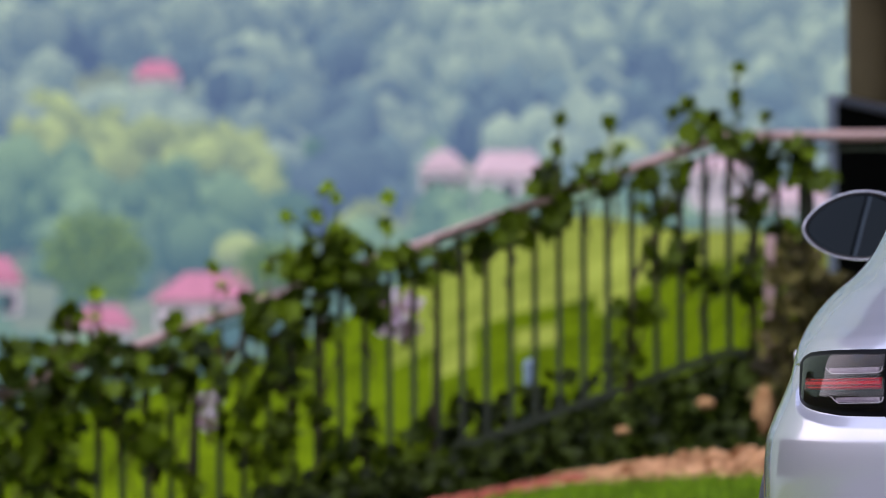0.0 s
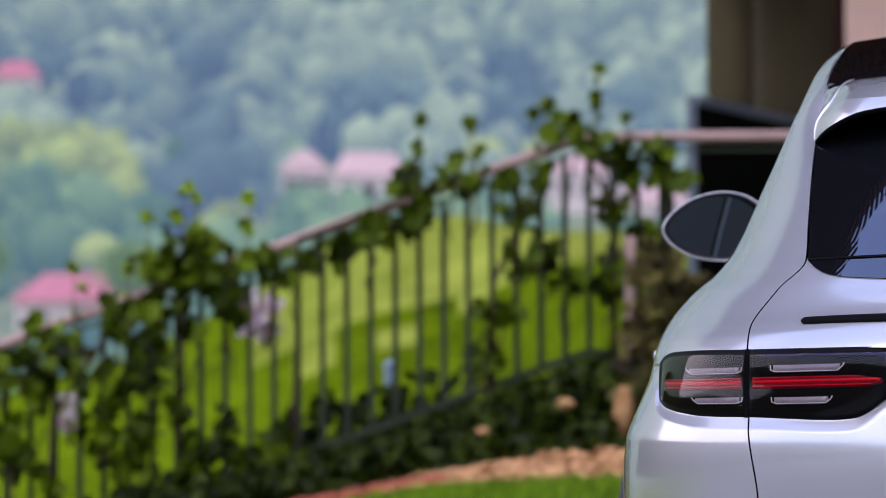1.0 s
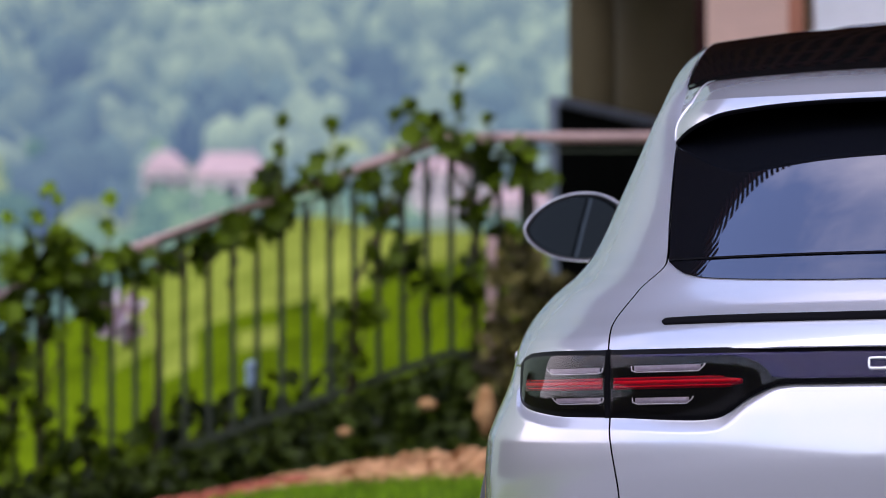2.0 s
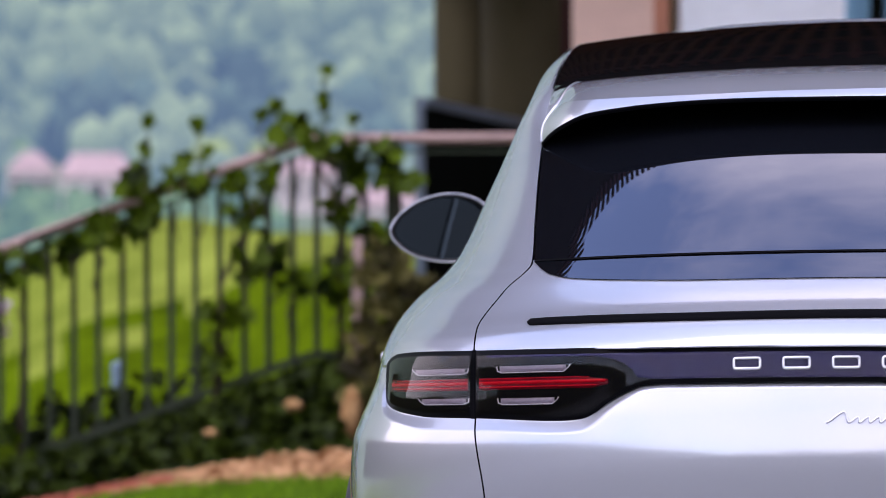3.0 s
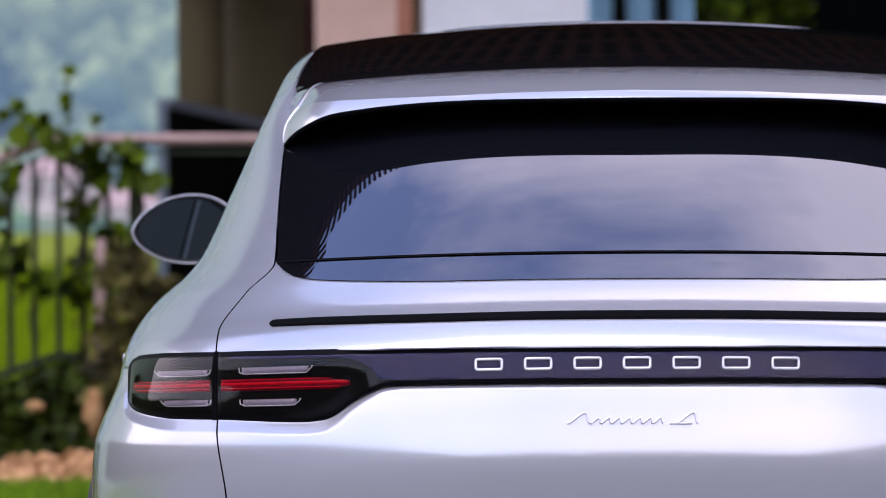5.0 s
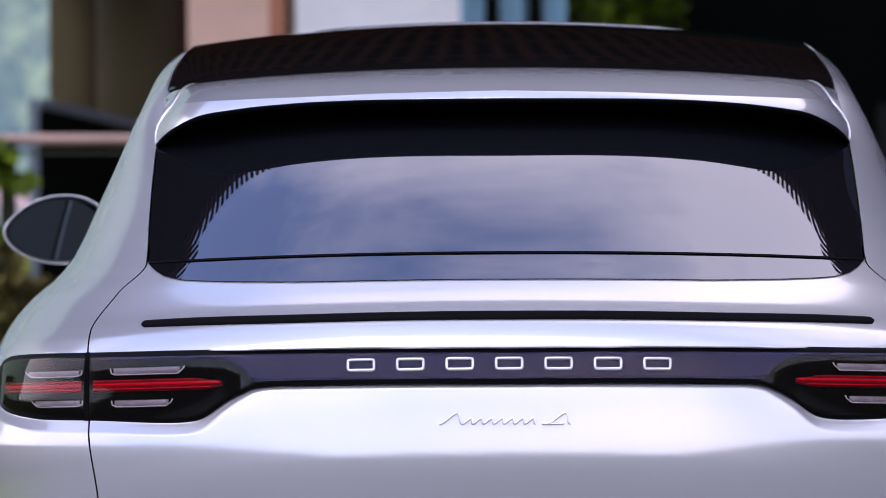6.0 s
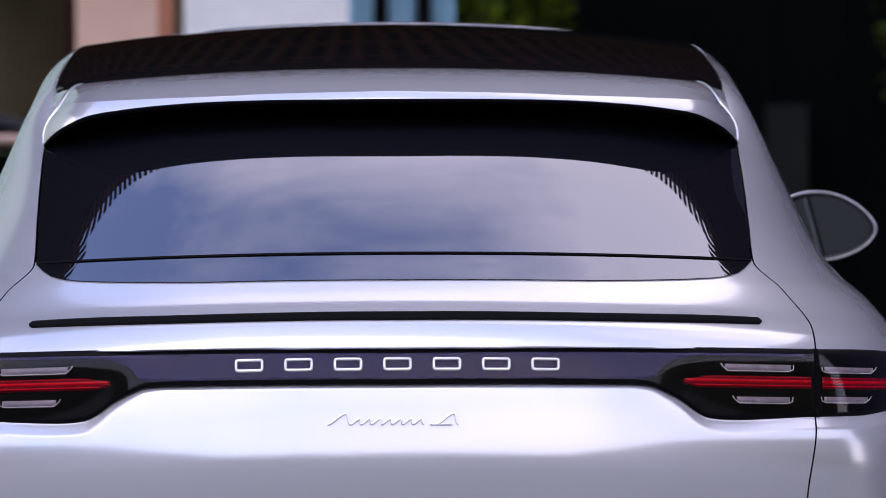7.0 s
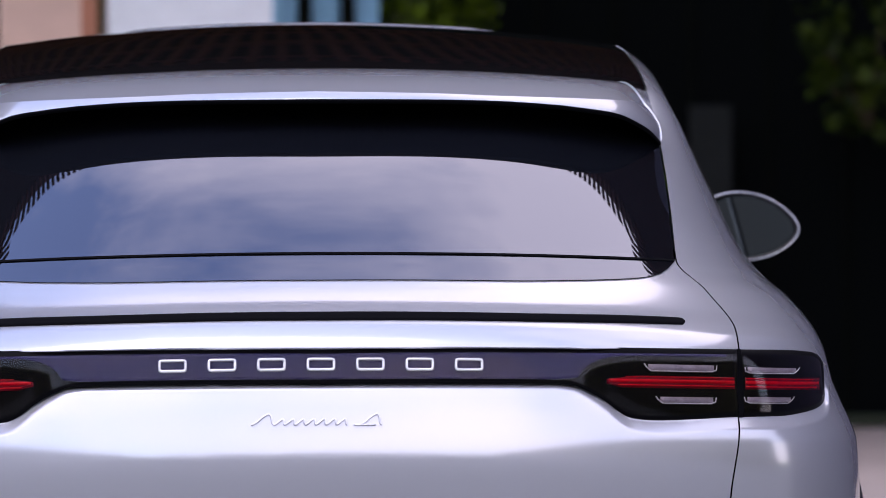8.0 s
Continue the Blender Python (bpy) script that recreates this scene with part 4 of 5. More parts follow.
def gravel():
    """Loose sandy stones on the wide end of the edging."""
    rng = random.Random(12)
    bm = bmesh.new()
    for _ in range(900):
        u = rng.uniform(0.35, 2.4)
        w = rng.random()
        v = kerb_v(u) - 0.04 + 0.28 * w
        rise = 0.12 + 0.30 * sstep(0.5, 1.2, u)
        r = rng.uniform(0.012, 0.034)
        g = bmesh.ops.create_icosphere(bm, subdivisions=1, radius=r)
        c = yard(u, v, kerb_z(u) - 0.022 + max(0.0, v - kerb_v(u)) * rise)
        for q in g["verts"]:
            q.co = c + Vector((q.co.x * 1.2, q.co.y, q.co.z * 0.7)) * (1 + 0.25 * noise.noise(q.co * 60 + c))
    tagged(finish("gravel", bm, GRAVEL), "loose sandy and orange gravel along the lawn", "gravel", kind="stuff")


def lawn():
    rng = random.Random(8)
    verts, faces = [], []
    for _ in range(16000):
        u = rng.uniform(-2.2, 2.3)
        v = kerb_v(u) - 0.02 - rng.random() ** 1.3 * 2.2
        p = yard(u, v)
        z = ground_z(p.x, p.y)
        h, a = rng.uniform(0.03, 0.07), rng.uniform(0, 6.28)
        dx, dy = 0.006 * math.cos(a), 0.006 * math.sin(a)
        n = len(verts)
        verts += [(p.x - dx, p.y - dy, z - 0.01), (p.x + dx, p.y + dy, z - 0.01), (p.x + rng.uniform(-0.02, 0.02), p.y + rng.uniform(-0.02, 0.02), z + h)]
        faces.append((n, n + 1, n + 2))
    me = bpy.data.meshes.new("lawn_grass")
    me.from_pydata(verts, [], faces)
    me.materials.append(GRASS)
    tagged(new("lawn_grass", me), "bright green mown lawn grass", "grass", kind="stuff")


# ---- distance ----
def crown_template(seed, subdiv=1):
    bm = bmesh.new()
    rng = random.Random(seed)
    for k in range(10):
        g = bmesh.ops.create_icosphere(bm, subdivisions=subdiv, radius=rng.uniform(0.22, 0.46))
        o = Vector((rng.uniform(-0.45, 0.45), rng.uniform(-0.45, 0.45), rng.uniform(0.35, 1.25)))
        if k == 0:
            o = Vector((0, 0, 0.9))
        for v in g["verts"]:
            d = noise.noise(v.co * 4 + o * 9) * 0.22 + noise.noise(v.co * 9 + o * 5) * 0.12
            v.co = v.co * (1 + d) + o
    vs = [v.co.copy() for v in bm.verts]
    bm.verts.index_update()
    fs = [[v.index for v in f.verts] for f in bm.faces]
    bm.free()
    return vs, fs


CLEARINGS = []


# spots where crowns take the paler hazy material
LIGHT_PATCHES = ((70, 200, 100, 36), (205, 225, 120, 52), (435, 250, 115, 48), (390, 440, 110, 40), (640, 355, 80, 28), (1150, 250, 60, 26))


# spots where darker, bluer crowns stand in for hollows
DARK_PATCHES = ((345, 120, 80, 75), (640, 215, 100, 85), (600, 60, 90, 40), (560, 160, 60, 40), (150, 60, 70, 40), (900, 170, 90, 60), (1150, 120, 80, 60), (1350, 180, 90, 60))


def woods():
    rng = random.Random(21)
    kinds = [crown_template(s) for s in range(5)]
    sets = {"far_woods": ([], []), "near_woods": ([], []), "far_dark_woods": ([], []), "far_light_woods": ([], [])}
    for k in range(3200):
        ang = rng.uniform(-12, 12)
        v = 260 + 1000 * rng.random() ** 1.6
        u = v * math.tan(radians(ang))
        if v < 330 and rng.random() < 0.6:
            continue
        p = yard(u, v)
        z = ground_z(p.x, p.y)
        s = rng.uniform(2.6, 6.4) * (1 + 0.6 * sstep(450, 800, v))
        tall = s * rng.uniform(0.8, 1.35)
        per = 391 * FENCE_V / v
        sx, top = 784 + u * per, 517 - (z + tall * 1.5 - EYE[2]) * per
        if any(v < far + 12 and top < hy + 22 and abs(sx - hx) < wide * 0.5 * 391 * FENCE_V / far + 0.8 * s * per for hx, hy, far, wide in CLEARINGS):
            continue
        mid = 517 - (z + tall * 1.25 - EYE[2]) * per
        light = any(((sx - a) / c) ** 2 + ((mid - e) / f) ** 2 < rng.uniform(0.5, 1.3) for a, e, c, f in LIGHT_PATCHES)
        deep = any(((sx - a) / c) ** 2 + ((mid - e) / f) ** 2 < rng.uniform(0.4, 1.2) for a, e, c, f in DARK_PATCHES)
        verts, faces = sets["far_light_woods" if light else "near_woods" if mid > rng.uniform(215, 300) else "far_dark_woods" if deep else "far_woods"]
        vs, fs = kinds[k % 5]
        a = rng.uniform(0, 6.28)
        n = len(verts)
        verts += [(p.x + s * (q.x * math.cos(a) - q.y * math.sin(a)), p.y + s * (q.x * math.sin(a) + q.y * math.cos(a)), z - 1 + tall * q.z) for q in vs]
        faces += [tuple(i + n for i in f) for f in fs]
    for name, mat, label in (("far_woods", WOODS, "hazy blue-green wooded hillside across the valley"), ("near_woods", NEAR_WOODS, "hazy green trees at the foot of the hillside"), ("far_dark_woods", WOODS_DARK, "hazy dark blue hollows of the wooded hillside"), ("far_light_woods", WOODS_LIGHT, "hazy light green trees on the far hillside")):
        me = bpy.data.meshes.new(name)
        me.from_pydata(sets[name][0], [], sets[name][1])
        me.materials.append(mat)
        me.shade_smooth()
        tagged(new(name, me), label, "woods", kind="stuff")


def house(px, py, w, h, dist, roof_mat, label, hip=0.5, eaves=0.52):
    """A far house whose roof ridge stands at a place of the fence's drawing, dist metres out."""
    for v in steps(215, 900, 137):
        foot = from_view(px, py + h * 391 * FENCE_V / v, v)
        if ground_z(foot.x, foot.y) >= foot.z:
            dist = v
            break
    c = from_view(px, py, dist)
    CLEARINGS.append((px, py, dist, w))
    root = new("house")
    root.location = (c.x, c.y, c.z - h)
    tagged(root, label, "house", "houses in the valley")
    root.rotation_euler = (0, 0, LEFT)
    hw, dp, eave = w / 2, w * 0.35, h * eaves
    bm = bmesh.new()
    box(bm, (-hw * 0.9, -dp * 0.85, -12), (hw * 0.9, dp * 0.85, eave))
    finish("wall", bm, WALL_WHITE, root, smooth=False)
    bm = bmesh.new()
    lo = [bm.verts.new(p) for p in ((-hw, -dp, eave), (hw, -dp, eave), (hw, dp, eave), (-hw, dp, eave))]
    hi = [bm.verts.new(p) for p in ((-hw * hip, 0, h), (hw * hip, 0, h))]
    bm.faces.new((lo[0], lo[1], hi[1], hi[0]))
    bm.faces.new((lo[2], lo[3], hi[0], hi[1]))
    bm.faces.new((lo[1], lo[2], hi[1]))
    bm.faces.new((lo[3], lo[0], hi[0]))
    bm.faces.new(lo[::-1])
    finish("roof", bm, roof_mat, root, smooth=False)
    for x in (-0.55, 0.0, 0.55):
        bm = bmesh.new()
        box(bm, (x * hw - 0.5, -dp * 0.85 - 0.06, eave - 2.2), (x * hw + 0.5, -dp * 0.85 + 0.05, eave - 0.7))
        finish("window", bm, HOUSE_WINDOW, root, smooth=False)


# ---- the building ahead ----
def spot(px, py, turn, y):
    """A place at y metres ahead, for a bearing given as units right of a heading (8400 to the radian) and below level 517."""
    a = radians(-turn) + math.atan((px - 784) / 8400)
    return Vector((EYE[0] + y * math.tan(a), y, EYE[2] - (py - 517) / 8400 * y))


def round_column(x0, x1, y, mat, label):
    a, b = spot(x0, 0, 4.166, y), spot(x1, 0, 4.166, y)
    r, cx = (b.x - a.x) / 2, (a.x + b.x) / 2
    root = new("column")
    root.location = (cx, y, 0)
    tagged(root, label, "column")
    bm = bmesh.new()
    tube(bm, [(0, 0, 0), (0, 0, 1.6), (0, 0, 3.2)], r, r * 0.98, 32)
    finish("shaft", bm, mat, root)
    bm = bmesh.new()
    tube(bm, [(0, 0, 0), (0, 0, 0.25)], r * 1.18, r * 1.12, 32)
    finish("base", bm, mat, root)


def slab(name, lo, hi, mat, label, category, kind="", bevel=0.0):
    bm = bmesh.new()
    c = Vector(((lo[0] + hi[0]) / 2, (lo[1] + hi[1]) / 2, lo[2]))
    box(bm, Vector(lo) - c, Vector(hi) - c, bevel)
    ob = finish(name, bm, mat, smooth=False)
    ob.location = c
    return tagged(ob, label, category, kind=kind)


def shrub(name, label, category, clumps, mat, place, leaf_size=(0.07, 0.12), amount=2600, depth=0.3, seed=1):
    """A leafy bush from clumps, with its stems; place turns drawing units into a spot."""
    rng = random.Random(seed)
    root = new(name)
    x, y, r = max(clumps, key=lambda c: c[1])
    base = place(x, y, 0.0)
    root.location = base
    tagged(root, label, category)
    back = Matrix.Translation(-base)
    bm = bmesh.new()
    for cx, cy, cr in clumps:
        for _ in range(int(4 + (cr / 391) ** 2 * amount)):
            a, q = rng.uniform(0, 6.283), cr * math.sqrt(rng.random())
            leaf(bm, place(cx + q * math.cos(a), cy + q * math.sin(a), rng.uniform(-depth, depth)), rng.uniform(*leaf_size), rng)
    bmesh.ops.transform(bm, matrix=back, verts=bm.verts)
    finish("leaves", bm, mat, root)["kind"] = "stuff"
    bm = bmesh.new()
    for cx, cy, cr in clumps:
        tube(bm, [place(x, y + 40, 0), place((x + cx) / 2 + 5, (y + cy) / 2 + 10, 0), place(cx, cy, 0)], 0.016, 0.006, 6)
    bmesh.ops.transform(bm, matrix=back, verts=bm.verts)
    finish("stem", bm, STEM, root)


def building():
    round_column(660, 745, 28.0, COLUMN, "slim round dark brown entrance column")
    round_column(742, 888, 28.9, COLUMN, "thick round dark brown entrance column")
    a, b = spot(905, 0, 4.166, 31), spot(1090, 0, 4.166, 31)
    pillar = slab("pillar", (a.x, 31, 0), (b.x, 31.7, 3.2), PILLAR, "square sandstone pillar with a reddish edge", "pillar", bevel=0.03)
    w = b.x - a.x
    bm = bmesh.new()
    box(bm, (w * 0.28, -0.353, 0.0), (w * 0.43, -0.349, 3.2))
    finish("edge_strip", bm, PILLAR_EDGE, pillar, "reddish-brown stone strip", smooth=False)
    bm = bmesh.new()
    box(bm, (w * 0.43, -0.356, 0.0), (w * 0.503, -0.30, 3.2), 0.01)
    finish("corner_post", bm, COLUMN, pillar, "dark brown corner post", smooth=False)
    slab("lintel", (spot(650, 0, 4.166, 28).x, 27.6, 3.2), (spot(888, 0, 4.166, 29).x, 29.6, 3.7), DARK_WALL, "dark beam above the entrance columns", "beam", "structure")
    # pale wall with a blue window in it
    a, b = spot(1060, 0, 4.166, 36), spot(1388, 0, 4.166, 36)
    slab("wall_pale", (a.x, 36, 0), (b.x, 36.25, 5.0), PALE_PLASTER, "pale blue-white plastered wall", "wall", "structure")
    a, b = spot(1388, 0, 4.166, 36), spot(1577, 0, 4.166, 36)
    win = new("window_1")
    win.location = (a.x, 36, 0)
    tagged(win, "blue-framed window with two dark turned bars", "window", kind="structure")
    w = b.x - a.x
    bm = bmesh.new()
    box(bm, (0, 0.12, 0), (w, 0.2, 5.0))
    finish("pane", bm, BLUE_FRAME, win, smooth=False)
    for x0, x1 in ((0, 0.06), (w - 0.06, w), (w * 0.52, w * 0.58)):
        bm = bmesh.new()
        box(bm, (x0, 0.0, 0), (x1, 0.12, 5.0), 0.008)
        finish("window_frame", bm, BLUE_FRAME, win, smooth=False)
    for x in (w * 0.30, w * 0.71):
        bm = bmesh.new()
        tube(bm, [(x, 0.03, z) for z in (0, 2.2, 2.6, 2.75, 2.9, 3.05, 3.2, 3.5, 5.0)], 0.055, sides=12)
        for v in bm.verts:
            k = 1.0 + 0.45 * math.exp(-((v.co.z - 2.9) / 0.16) ** 2)
            v.co.x, v.co.y = x + (v.co.x - x) * k, 0.03 + (v.co.y - 0.03) * k
        finish("window_bar", bm, DARK_WALL, win)
    # black screen wall beside the columns, running back from the fence
    a, c = spot(632, 175, 4.166, 24.0), spot(850, 0, 4.166, 28.2)
    scr = new("screen_wall")
    scr.location = (a.x, 24.0, 0)
    tagged(scr, "black screen wall with a steel-grey coping", "screen wall")
    way = Vector((c.x - a.x, 4.2, 0))
    turn = Matrix.Rotation(math.atan2(way.y, way.x), 4, "Z")
    bm = bmesh.new()
    box(bm, (0, -0.03, 0), (way.length, 0, 2.04), 0.0, turn)
    finish("panel", bm, DARK_WALL, scr, smooth=False)
    bm = bmesh.new()
    box(bm, (-0.02, -0.05, 2.04), (way.length, 0.02, 2.09), 0.008, turn)
    finish("coping", bm, STEEL, scr, smooth=False)
    bm = bmesh.new()
    box(bm, (-0.05, -0.035, 0), (-0.002, 0.012, 2.04), 0.005, turn)
    finish("end_post", bm, STEEL, scr, smooth=False)
    # canopy high above: a coffered ceiling with slim rafter tails along its front edge, which runs a little askew
    def askew(ob):
        for v in ob.data.vertices:
            v.co.y += 0.065 * (v.co.x + ob.location.x + 14)
        return ob
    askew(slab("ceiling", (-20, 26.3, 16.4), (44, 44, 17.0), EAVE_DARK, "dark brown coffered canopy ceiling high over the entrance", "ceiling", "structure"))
    # the unseen canopy runs this deep so the car's roof mirrors its rafters
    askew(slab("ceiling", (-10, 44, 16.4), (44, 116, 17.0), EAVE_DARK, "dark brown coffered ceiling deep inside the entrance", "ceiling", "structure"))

    def bars(name, xs, y0, y1, z0, z1, w, mat, label):
        verts, faces = [], []
        for x in xs:
            n = len(verts)
            verts += [(x + sx, sy, sz) for sz in (z0, z1) for sx, sy in ((0, y0), (w, y0), (w, y1), (0, y1))]
            faces += [tuple(n + i for i in f) for f in ((0, 1, 2, 3), (0, 4, 5, 1), (1, 5, 6, 2), (2, 6, 7, 3), (3, 7, 4, 0))]
        me = bpy.data.meshes.new(name)
        me.from_pydata(verts, [], faces)
        me.materials.append(mat)
        askew(tagged(new(name, me), label, "rafters", kind="stuff"))
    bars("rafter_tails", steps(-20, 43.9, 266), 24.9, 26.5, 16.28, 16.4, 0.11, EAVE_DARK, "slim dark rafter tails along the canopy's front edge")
    bars("rafters", steps(-10, 43.4, 120), 46.0, 115, 15.75, 16.39, 0.16, EAVE, "brown rafters under the canopy")
    for y in steps(50, 110, 5):
        askew(slab("purlin", (-9.9, y, 15.78), (44, y + 0.8, 16.39), EAVE, "long brown cross beam between the canopy rafters", "beam", "structure"))
    # glazed front; near-black walls and panes carry the interior's shade in their colour
    x0, x1 = spot(1577, 0, 4.166, 38).x, 26.0
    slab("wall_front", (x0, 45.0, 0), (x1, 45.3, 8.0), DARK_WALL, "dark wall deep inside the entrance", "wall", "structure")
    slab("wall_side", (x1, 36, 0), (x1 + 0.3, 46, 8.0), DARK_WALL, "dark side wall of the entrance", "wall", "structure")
    # unseen wall added so the car's roof mirrors dark brown
    slab("wall_upper", (-9, 116.5, 5.6), (44, 117, 16.4), EAVE_DARK, "unseen dark brown wall added behind the canopy for the roof's reflection", "wall", "structure")
    # unseen wing, read from reflections; its blue-grey is picked to tint the flank
    slab("wall_wing", (7.0, 9.35, 0), (7.5, 40.0, 9.4), WING, "unseen side wing wall, tinted blue-grey for the car's reflections", "wall", "structure")
    front = new("window_2")
    front.location = (x0, 38.0, 0)
    tagged(front, "dark glazed entrance front with slim mullions", "window", kind="structure")
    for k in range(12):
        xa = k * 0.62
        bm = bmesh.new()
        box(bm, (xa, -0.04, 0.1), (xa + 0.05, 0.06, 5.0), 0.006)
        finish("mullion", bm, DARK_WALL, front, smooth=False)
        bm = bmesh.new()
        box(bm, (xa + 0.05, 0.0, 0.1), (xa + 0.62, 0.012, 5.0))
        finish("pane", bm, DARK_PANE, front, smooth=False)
    bm = bmesh.new()
    box(bm, (0, -0.05, 0), (12 * 0.62, 0.07, 0.1), 0.01)
    finish("sill", bm, IRON, front, smooth=False)
    for px0, px1, top in ((1222, 1296, 188),):
        a, b = spot(px0, top, -1.99, 37.6), spot(px1, 0, -1.99, 37.6)
        slab("display_board", (a.x, 37.6, 0.0), (b.x, 37.66, a.z), BOARD, "plain dark grey standing board before the glazed front", "board", bevel=0.01)


def tree(x, y, h, w, label, mat, seed, base=0.0, foot=0.3):
    rng = random.Random(seed)
    root = new("tree")
    root.location = (x, y, base)
    tagged(root, label, "tree")
    bm = bmesh.new()
    tube(bm, [(0, 0, -foot), (0.05, 0, h * 0.25), (-0.04, 0.05, h * 0.5), (0, 0, h * 0.8)], 0.035 * h, 0.008 * h, 8)
    for k in range(9):
        a, z = rng.uniform(0, 6.28), h * rng.uniform(0.3, 0.6)
        tip = Vector((math.cos(a) * w * 0.36, math.sin(a) * w * 0.36, z + h * rng.uniform(0.12, 0.3)))
        tube(bm, [(0, 0, z), tip * 0.5 + Vector((0, 0, z * 0.5)), tip], 0.014 * h, 0.005 * h, 6)
    finish("trunk", bm, STEM, root)
    bm = bmesh.new()
    for k in range(2200):
        d = Vector((rng.gauss(0, 1), rng.gauss(0, 1), rng.gauss(0, 1))).normalized() * rng.random() ** 0.4
        lump = 1 + 0.35 * noise.noise(d * 2.3 + Vector((seed, 0, 0)))
        leaf(bm, Vector((d.x * w / 2 * lump, d.y * w / 2 * lump, h * 0.58 + d.z * h * 0.42 * lump)), h * rng.uniform(0.04, 0.08), rng)
    finish("crown", bm, mat, root)["kind"] = "stuff"


car()
ground()
fence()
vine("dense dark climbing vine over the low end of the handrail", ((15, 620, 36), (45, 700, 60), (100, 640, 40), (110, 690, 55), (40, 790, 75), (90, 780, 70), (100, 850, 60), (165, 625, 42), (180, 690, 52), (215, 640, 42), (205, 725, 26), (255, 650, 38), (120, 560, 26), (30, 860, 60)), 0)
vine("climbing vine hanging in dark curtains through the balusters", ((330, 600, 48), (300, 640, 40), (345, 640, 42), (240, 770, 26), (275, 775, 44), (272, 820, 30), (320, 715, 20), (420, 660, 36), (455, 560, 34), (440, 700, 30), (430, 760, 40), (490, 590, 52), (505, 680, 46), (470, 820, 52), (330, 850, 24)), 1)
vine("tall climbing vine with young shoots above the handrail", ((520, 470, 44), (570, 465, 52), (620, 470, 46), (540, 540, 46), (590, 580, 24), (520, 620, 36), (645, 510, 34), (655, 560, 20), (505, 760, 36), (590, 800, 34), (640, 800, 28), (600, 850, 44), (690, 830, 38), (560, 870, 40), (560, 730, 26), (645, 745, 24), (730, 790, 36), (765, 845, 40), (820, 835, 34)), 2)
vine("climbing vine in small dark bunches along the handrail", ((715, 468, 36), (765, 470, 28), (815, 452, 34), (860, 450, 30), (905, 420, 36), (950, 400, 34), (985, 330, 40), (990, 370, 24), (1050, 315, 34)), 3)
vine("climbing vine with trailing dark bunches on the balusters", ((1085, 330, 22), (1140, 325, 30), (1162, 368, 26), (1205, 310, 26), (1212, 440, 26), (1250, 510, 34), (1168, 465, 26), (1130, 555, 32), (1110, 635, 34)), 4)
vine("climbing vine crowding the level end of the handrail", ((1268, 225, 20), (1225, 238, 18), (1290, 250, 16), (1320, 275, 26), (1375, 290, 46), (1335, 365, 36), (1435, 305, 36), (1330, 500, 30), (1340, 460, 24), (1390, 420, 36)), 5)
shoots()
bank()
edging()
gravel()
lawn()
building()
shrub("shrub", "brownish dark shrub at the end of the fence", "shrub", ((1400, 470, 45), (1440, 540, 50), (1400, 580, 50), (1450, 640, 55), (1390, 660, 50), (1370, 720, 40), (1430, 720, 55), (1500, 560, 70), (1520, 680, 70)), SHRUB,
      lambda x, y, d: from_view(x, y, 20.9 + d), seed=4)
# dark leaf clumps added to darken the meadow behind the lower balusters
shrub("shrub", "dark leaf clumps behind the lower balusters", "shrub", ((800, 765, 65), (860, 745, 60), (930, 735, 55), (1000, 712, 50), (1060, 698, 45), (770, 805, 55)), IVY,
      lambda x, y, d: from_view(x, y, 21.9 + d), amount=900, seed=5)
shrub("shrub", "dark green shrub in front of the glazed entrance", "shrub", ((1600, 10, 70), (1660, -30, 80), (1720, 20, 70), (1640, 120, 90), (1700, 200, 90)), VINE,
      lambda x, y, d: spot(x, y, 4.166, 36.6 + d), (0.10, 0.18), 2200, 0.4, seed=6)
# leaf clumps in place of the green reflections on the entrance glass
shrub("shrub", "dark leaf clumps standing in for green reflections in the glazed front", "shrub", ((1440, 60, 60), (1500, 110, 80), (1560, 50, 80), (1470, 160, 70), (1540, 190, 70)), IVY,
      lambda x, y, d: spot(x, y, -1.99, 37.0 + d), (0.10, 0.18), 700, 0.4, seed=7)
shrub("flowering_shrub", "pink and white flowering shrub on the meadow", "shrub", ((700, 545, 30), (718, 575, 28), (690, 570, 26), (730, 535, 20)), BLOSSOM,
      lambda x, y, d: from_view(x, y, 24.0 + d), (0.03, 0.05), 9000, 0.2, seed=8)
shrub("flowering_shrub", "small orange-red flowering shrub behind the vines", "shrub", ((370, 618, 16), (382, 630, 16)), ORANGE_BLOSSOM,
      lambda x, y, d: from_view(x, y, 23.0 + d), (0.03, 0.05), 16000, 0.1, seed=9)
shrub("flowering_shrub", "white flowering shrub behind the vines", "shrub", ((366, 715, 24), (372, 745, 18)), BLOSSOM,
      lambda x, y, d: from_view(x, y, 23.0 + d), (0.03, 0.05), 7000, 0.1, seed=10)
bm = bmesh.new()
tube(bm, [Vector((0, 0, -0.15)), Vector((0, 0, 0.20)), Vector((0, 0, 0.22))], 0.035, 0.028, 14)
bmesh.ops.create_uvsphere(bm, u_segments=14, v_segments=8, radius=0.036, matrix=Matrix.Translation((0, 0, 0.235)))
post = finish("garden_bollard", bm, PALE_BLUE)
post.location = from_view(940, 738, 22.2)
tagged(post, "short pale blue garden bollard behind the fence", "bollard")
bm = bmesh.new()
bar_between(bm, Vector((0, 0, -0.2)), Vector((0.01, 0, 0.48)), 0.045, 0.045)
stake = finish("stake", bm, RAIL, smooth=False)
stake.location = from_view(1362, 610, 21.2)
tagged(stake, "reddish-brown wooden stake beside the fence", "stake")
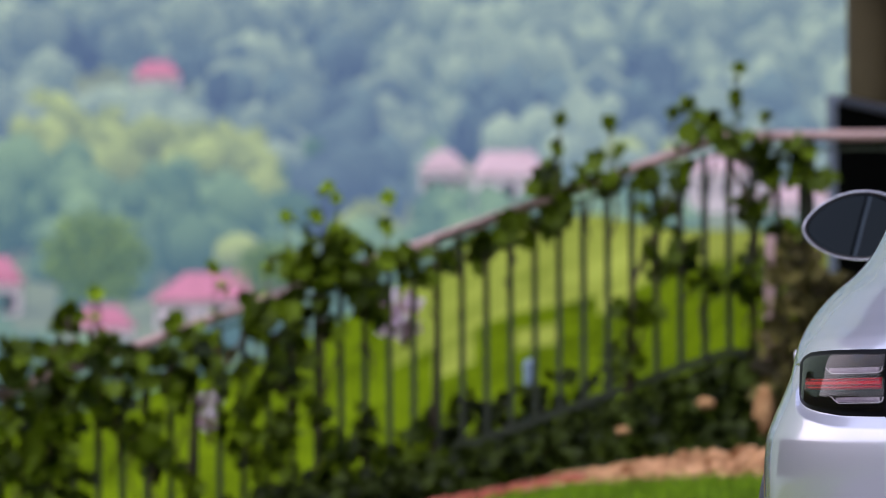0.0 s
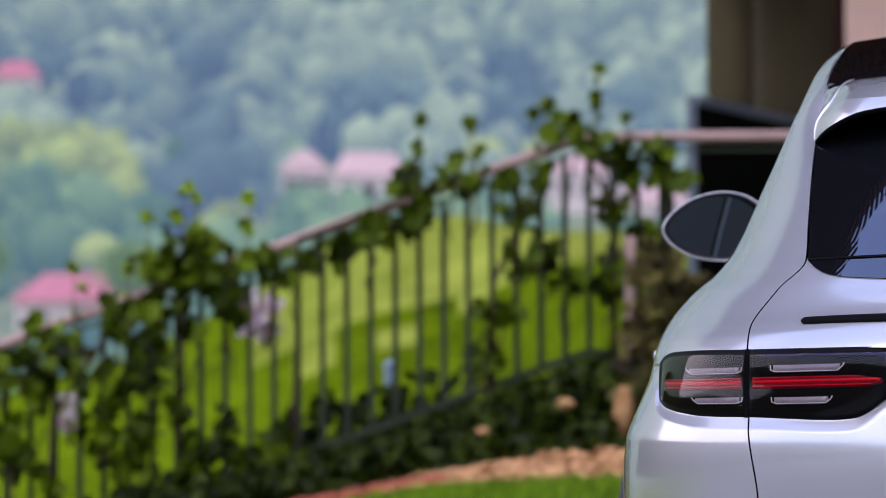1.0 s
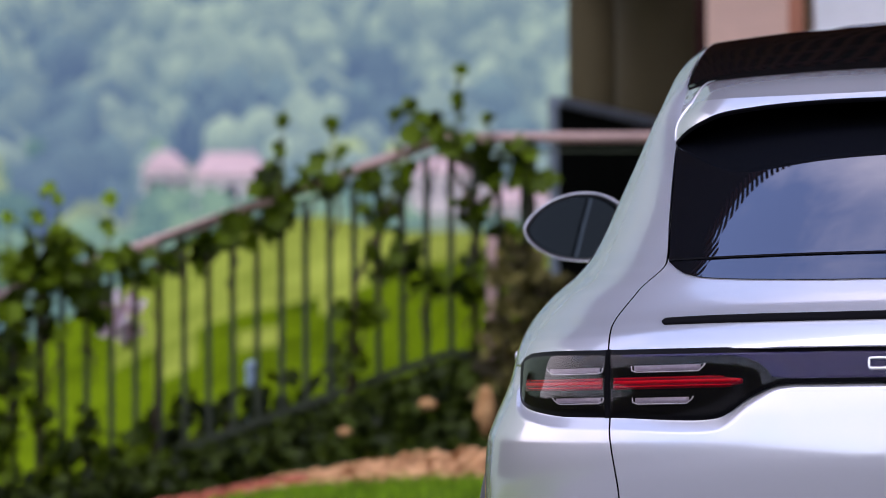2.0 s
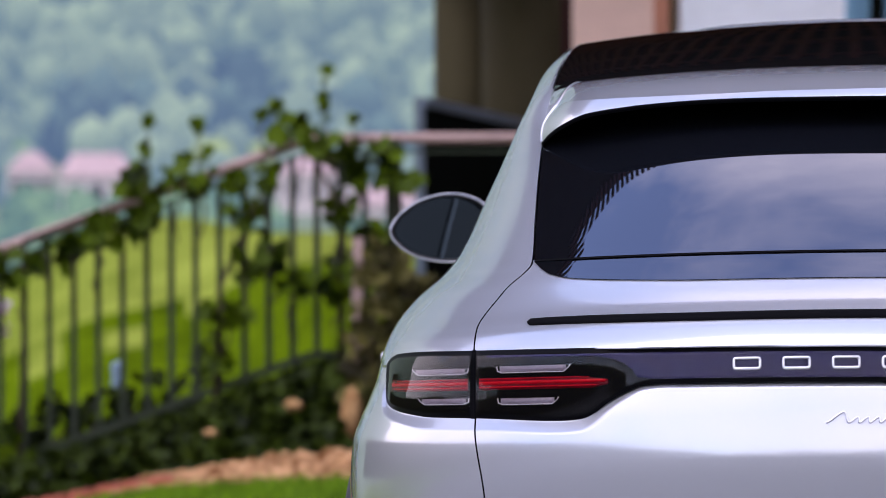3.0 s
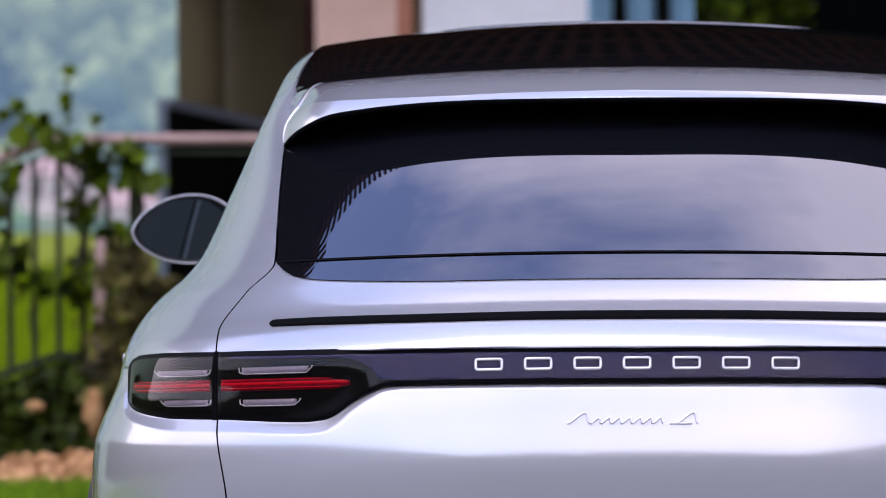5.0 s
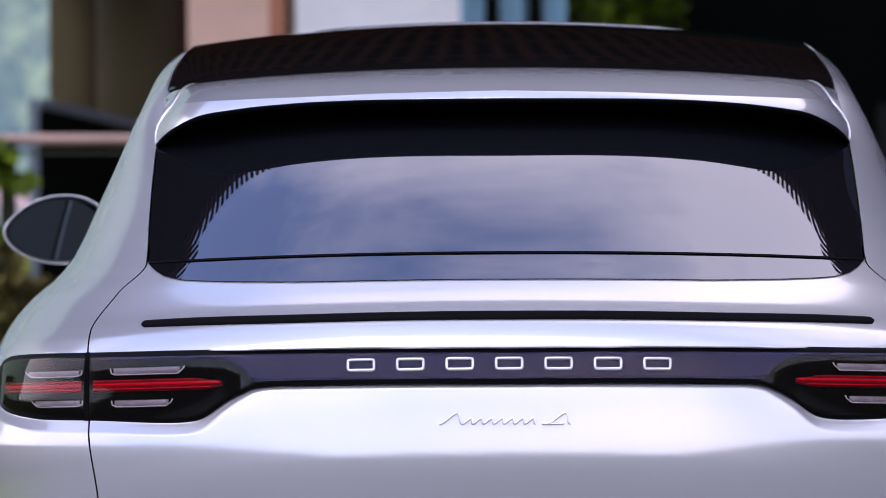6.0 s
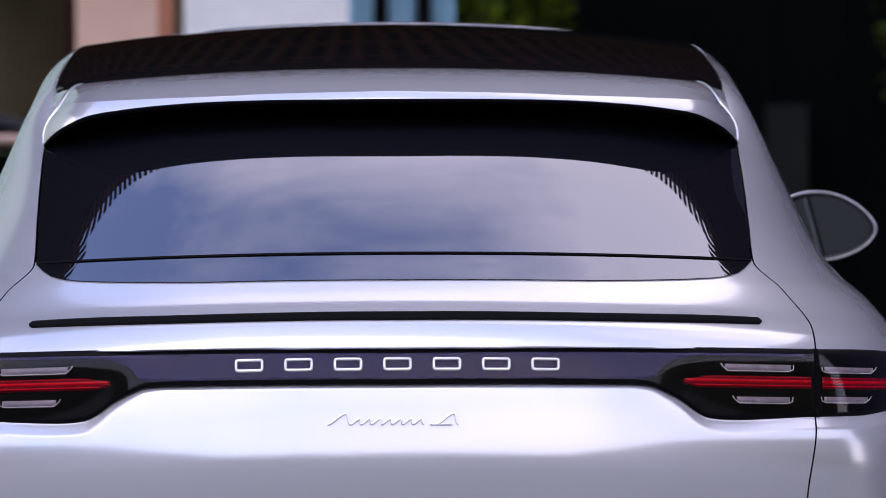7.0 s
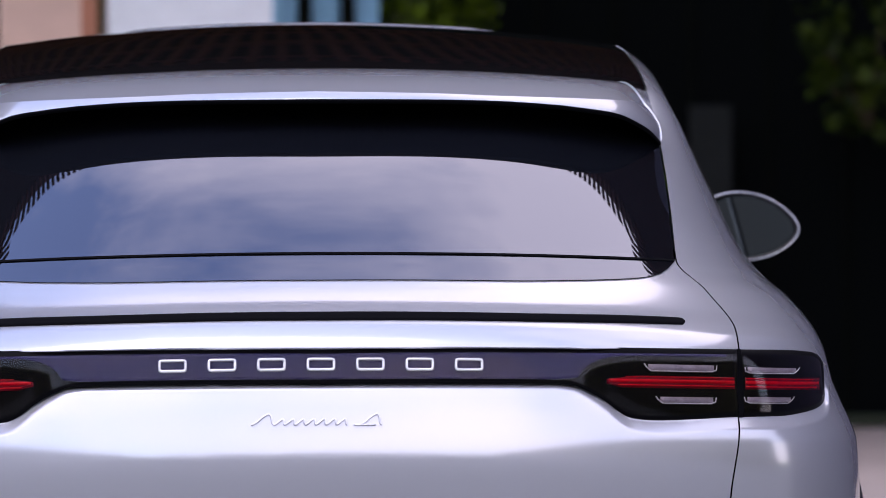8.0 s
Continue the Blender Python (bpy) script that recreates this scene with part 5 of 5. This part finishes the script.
for px, py, w, d, h in ((1250, 716, 0.044, 0.04, 0.028), (1102, 764, 0.034, 0.034, 0.022), (1352, 735, 0.045, 0.06, 0.13)):
    bm = bmesh.new()
    bmesh.ops.create_icosphere(bm, subdivisions=2, radius=1.0)
    for v in bm.verts:
        k = 1 + 0.22 * noise.noise(v.co * 1.7 + Vector((px, 0, 0)))
        v.co = Vector((v.co.x * w * k, v.co.y * d * k, v.co.z * h * k))
    rock = finish("stone", bm, SAND)
    spot_at = from_view(px, py, 20.55)
    rock.location = spot_at
    tagged(rock, "sandy stone lying in the dark ground cover", "stone", "stones on the bank")
house(395, 480, 11.0, 4.5, 300, ROOF_RED, "far house with a red hipped roof")
house(185, 538, 5.0, 3.5, 280, ROOF_RED, "small far house with a pink-red roof")
house(-10, 450, 5.0, 4.5, 300, ROOF_RED, "far house with a pink-red roof among trees")
house(283, 105, 6.5, 4.5, 620, ROOF_RED, "far house with a red roof on the wooded slope")
house(905, 268, 6.5, 7.5, 520, ROOF_PINK, "far pale house among the trees", 0.6, 0.74)
house(790, 266, 5.0, 6.5, 520, ROOF_PINK, "far pale house with a grey-pink roof", 0.3, 0.70)
house(1290, 275, 7.0, 5.0, 460, ROOF_PINK, "far pale house beyond the meadow", 0.5, 0.70)
house(1420, 330, 8.0, 5.0, 460, ROOF_PINK, "far pale house beyond the meadow", 0.5, 0.70)
# the leaf material of these far trees emits their haze
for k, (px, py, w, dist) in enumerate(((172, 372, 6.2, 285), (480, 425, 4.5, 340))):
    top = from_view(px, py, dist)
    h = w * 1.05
    tree(top.x, top.y, h, w, "hazy round light green tree across the valley", HAZY_TREE, 60 + k, top.z - h, max(0.3, top.z - h - ground_z(top.x, top.y) + 0.3))
# trees out of view at the sides, added to show in the lamp lenses
for k, (x, y) in enumerate(((-68, -34), (-74, -12), (-71, 8), (66, -34), (72, -12))):
    tree(x, y, 6.5 + 1.6 * (k % 2), 8.5, "unseen dark green tree added at the side for lamp reflections", VINE_LIGHT, 100 + k)
for k, x in enumerate((-50, -41, -33, -26, -15, -7, 2, 9, 20, 31, 44)):
    tree(x, -72 - 5 * (k % 3), 5.2 + 2.4 * ((k * 7) % 4) / 3, 6.4, "broad dark green tree at the edge of the forecourt", VINE_LIGHT, 80 + k)


def hedge(start, end, h, seed):
    """An unseen clipped hedge from start to end, h metres high, added to darken reflections; leafy on the side of the
    forecourt.
    """
    rng = random.Random(seed)
    a, b = Vector((*start, 0)), Vector((*end, 0))
    half = (b - a).length / 2
    root = new("hedge")
    root.location = (a + b) / 2
    root.rotation_euler = (0, 0, math.atan2(b.y - a.y, b.x - a.x))
    tagged(root, "unseen dark green hedge added to darken the car's reflections", "hedge", "hedges round the forecourt")
    bm = bmesh.new()
    box(bm, (-half, -0.6, 0), (half, 0.6, h), 0.1)
    finish("core", bm, SHRUB, root)
    bm = bmesh.new()
    for _ in range(int(half * 100)):
        x = rng.uniform(-half - 0.2, half + 0.2)
        if rng.random() < 0.75:
            leaf(bm, Vector((x, 0.62 + rng.uniform(0, 0.14), rng.uniform(0.05, h + 0.1))), rng.uniform(0.14, 0.24), rng)
        else:
            leaf(bm, Vector((x, rng.uniform(-0.6, 0.6), h + rng.uniform(0, 0.3))), rng.uniform(0.14, 0.24), rng)
    finish("leaves", bm, VINE_LIGHT, root)["kind"] = "stuff"


# hedges out of view, placed where the car's reflections turn dark
hedge((-70, -84), (70, -84), 3.0, 31)
hedge((15, -44), (15, 9.6), 4.2, 32)
hedge((-17, 34), (-17, -44), 3.5, 33)
woods()
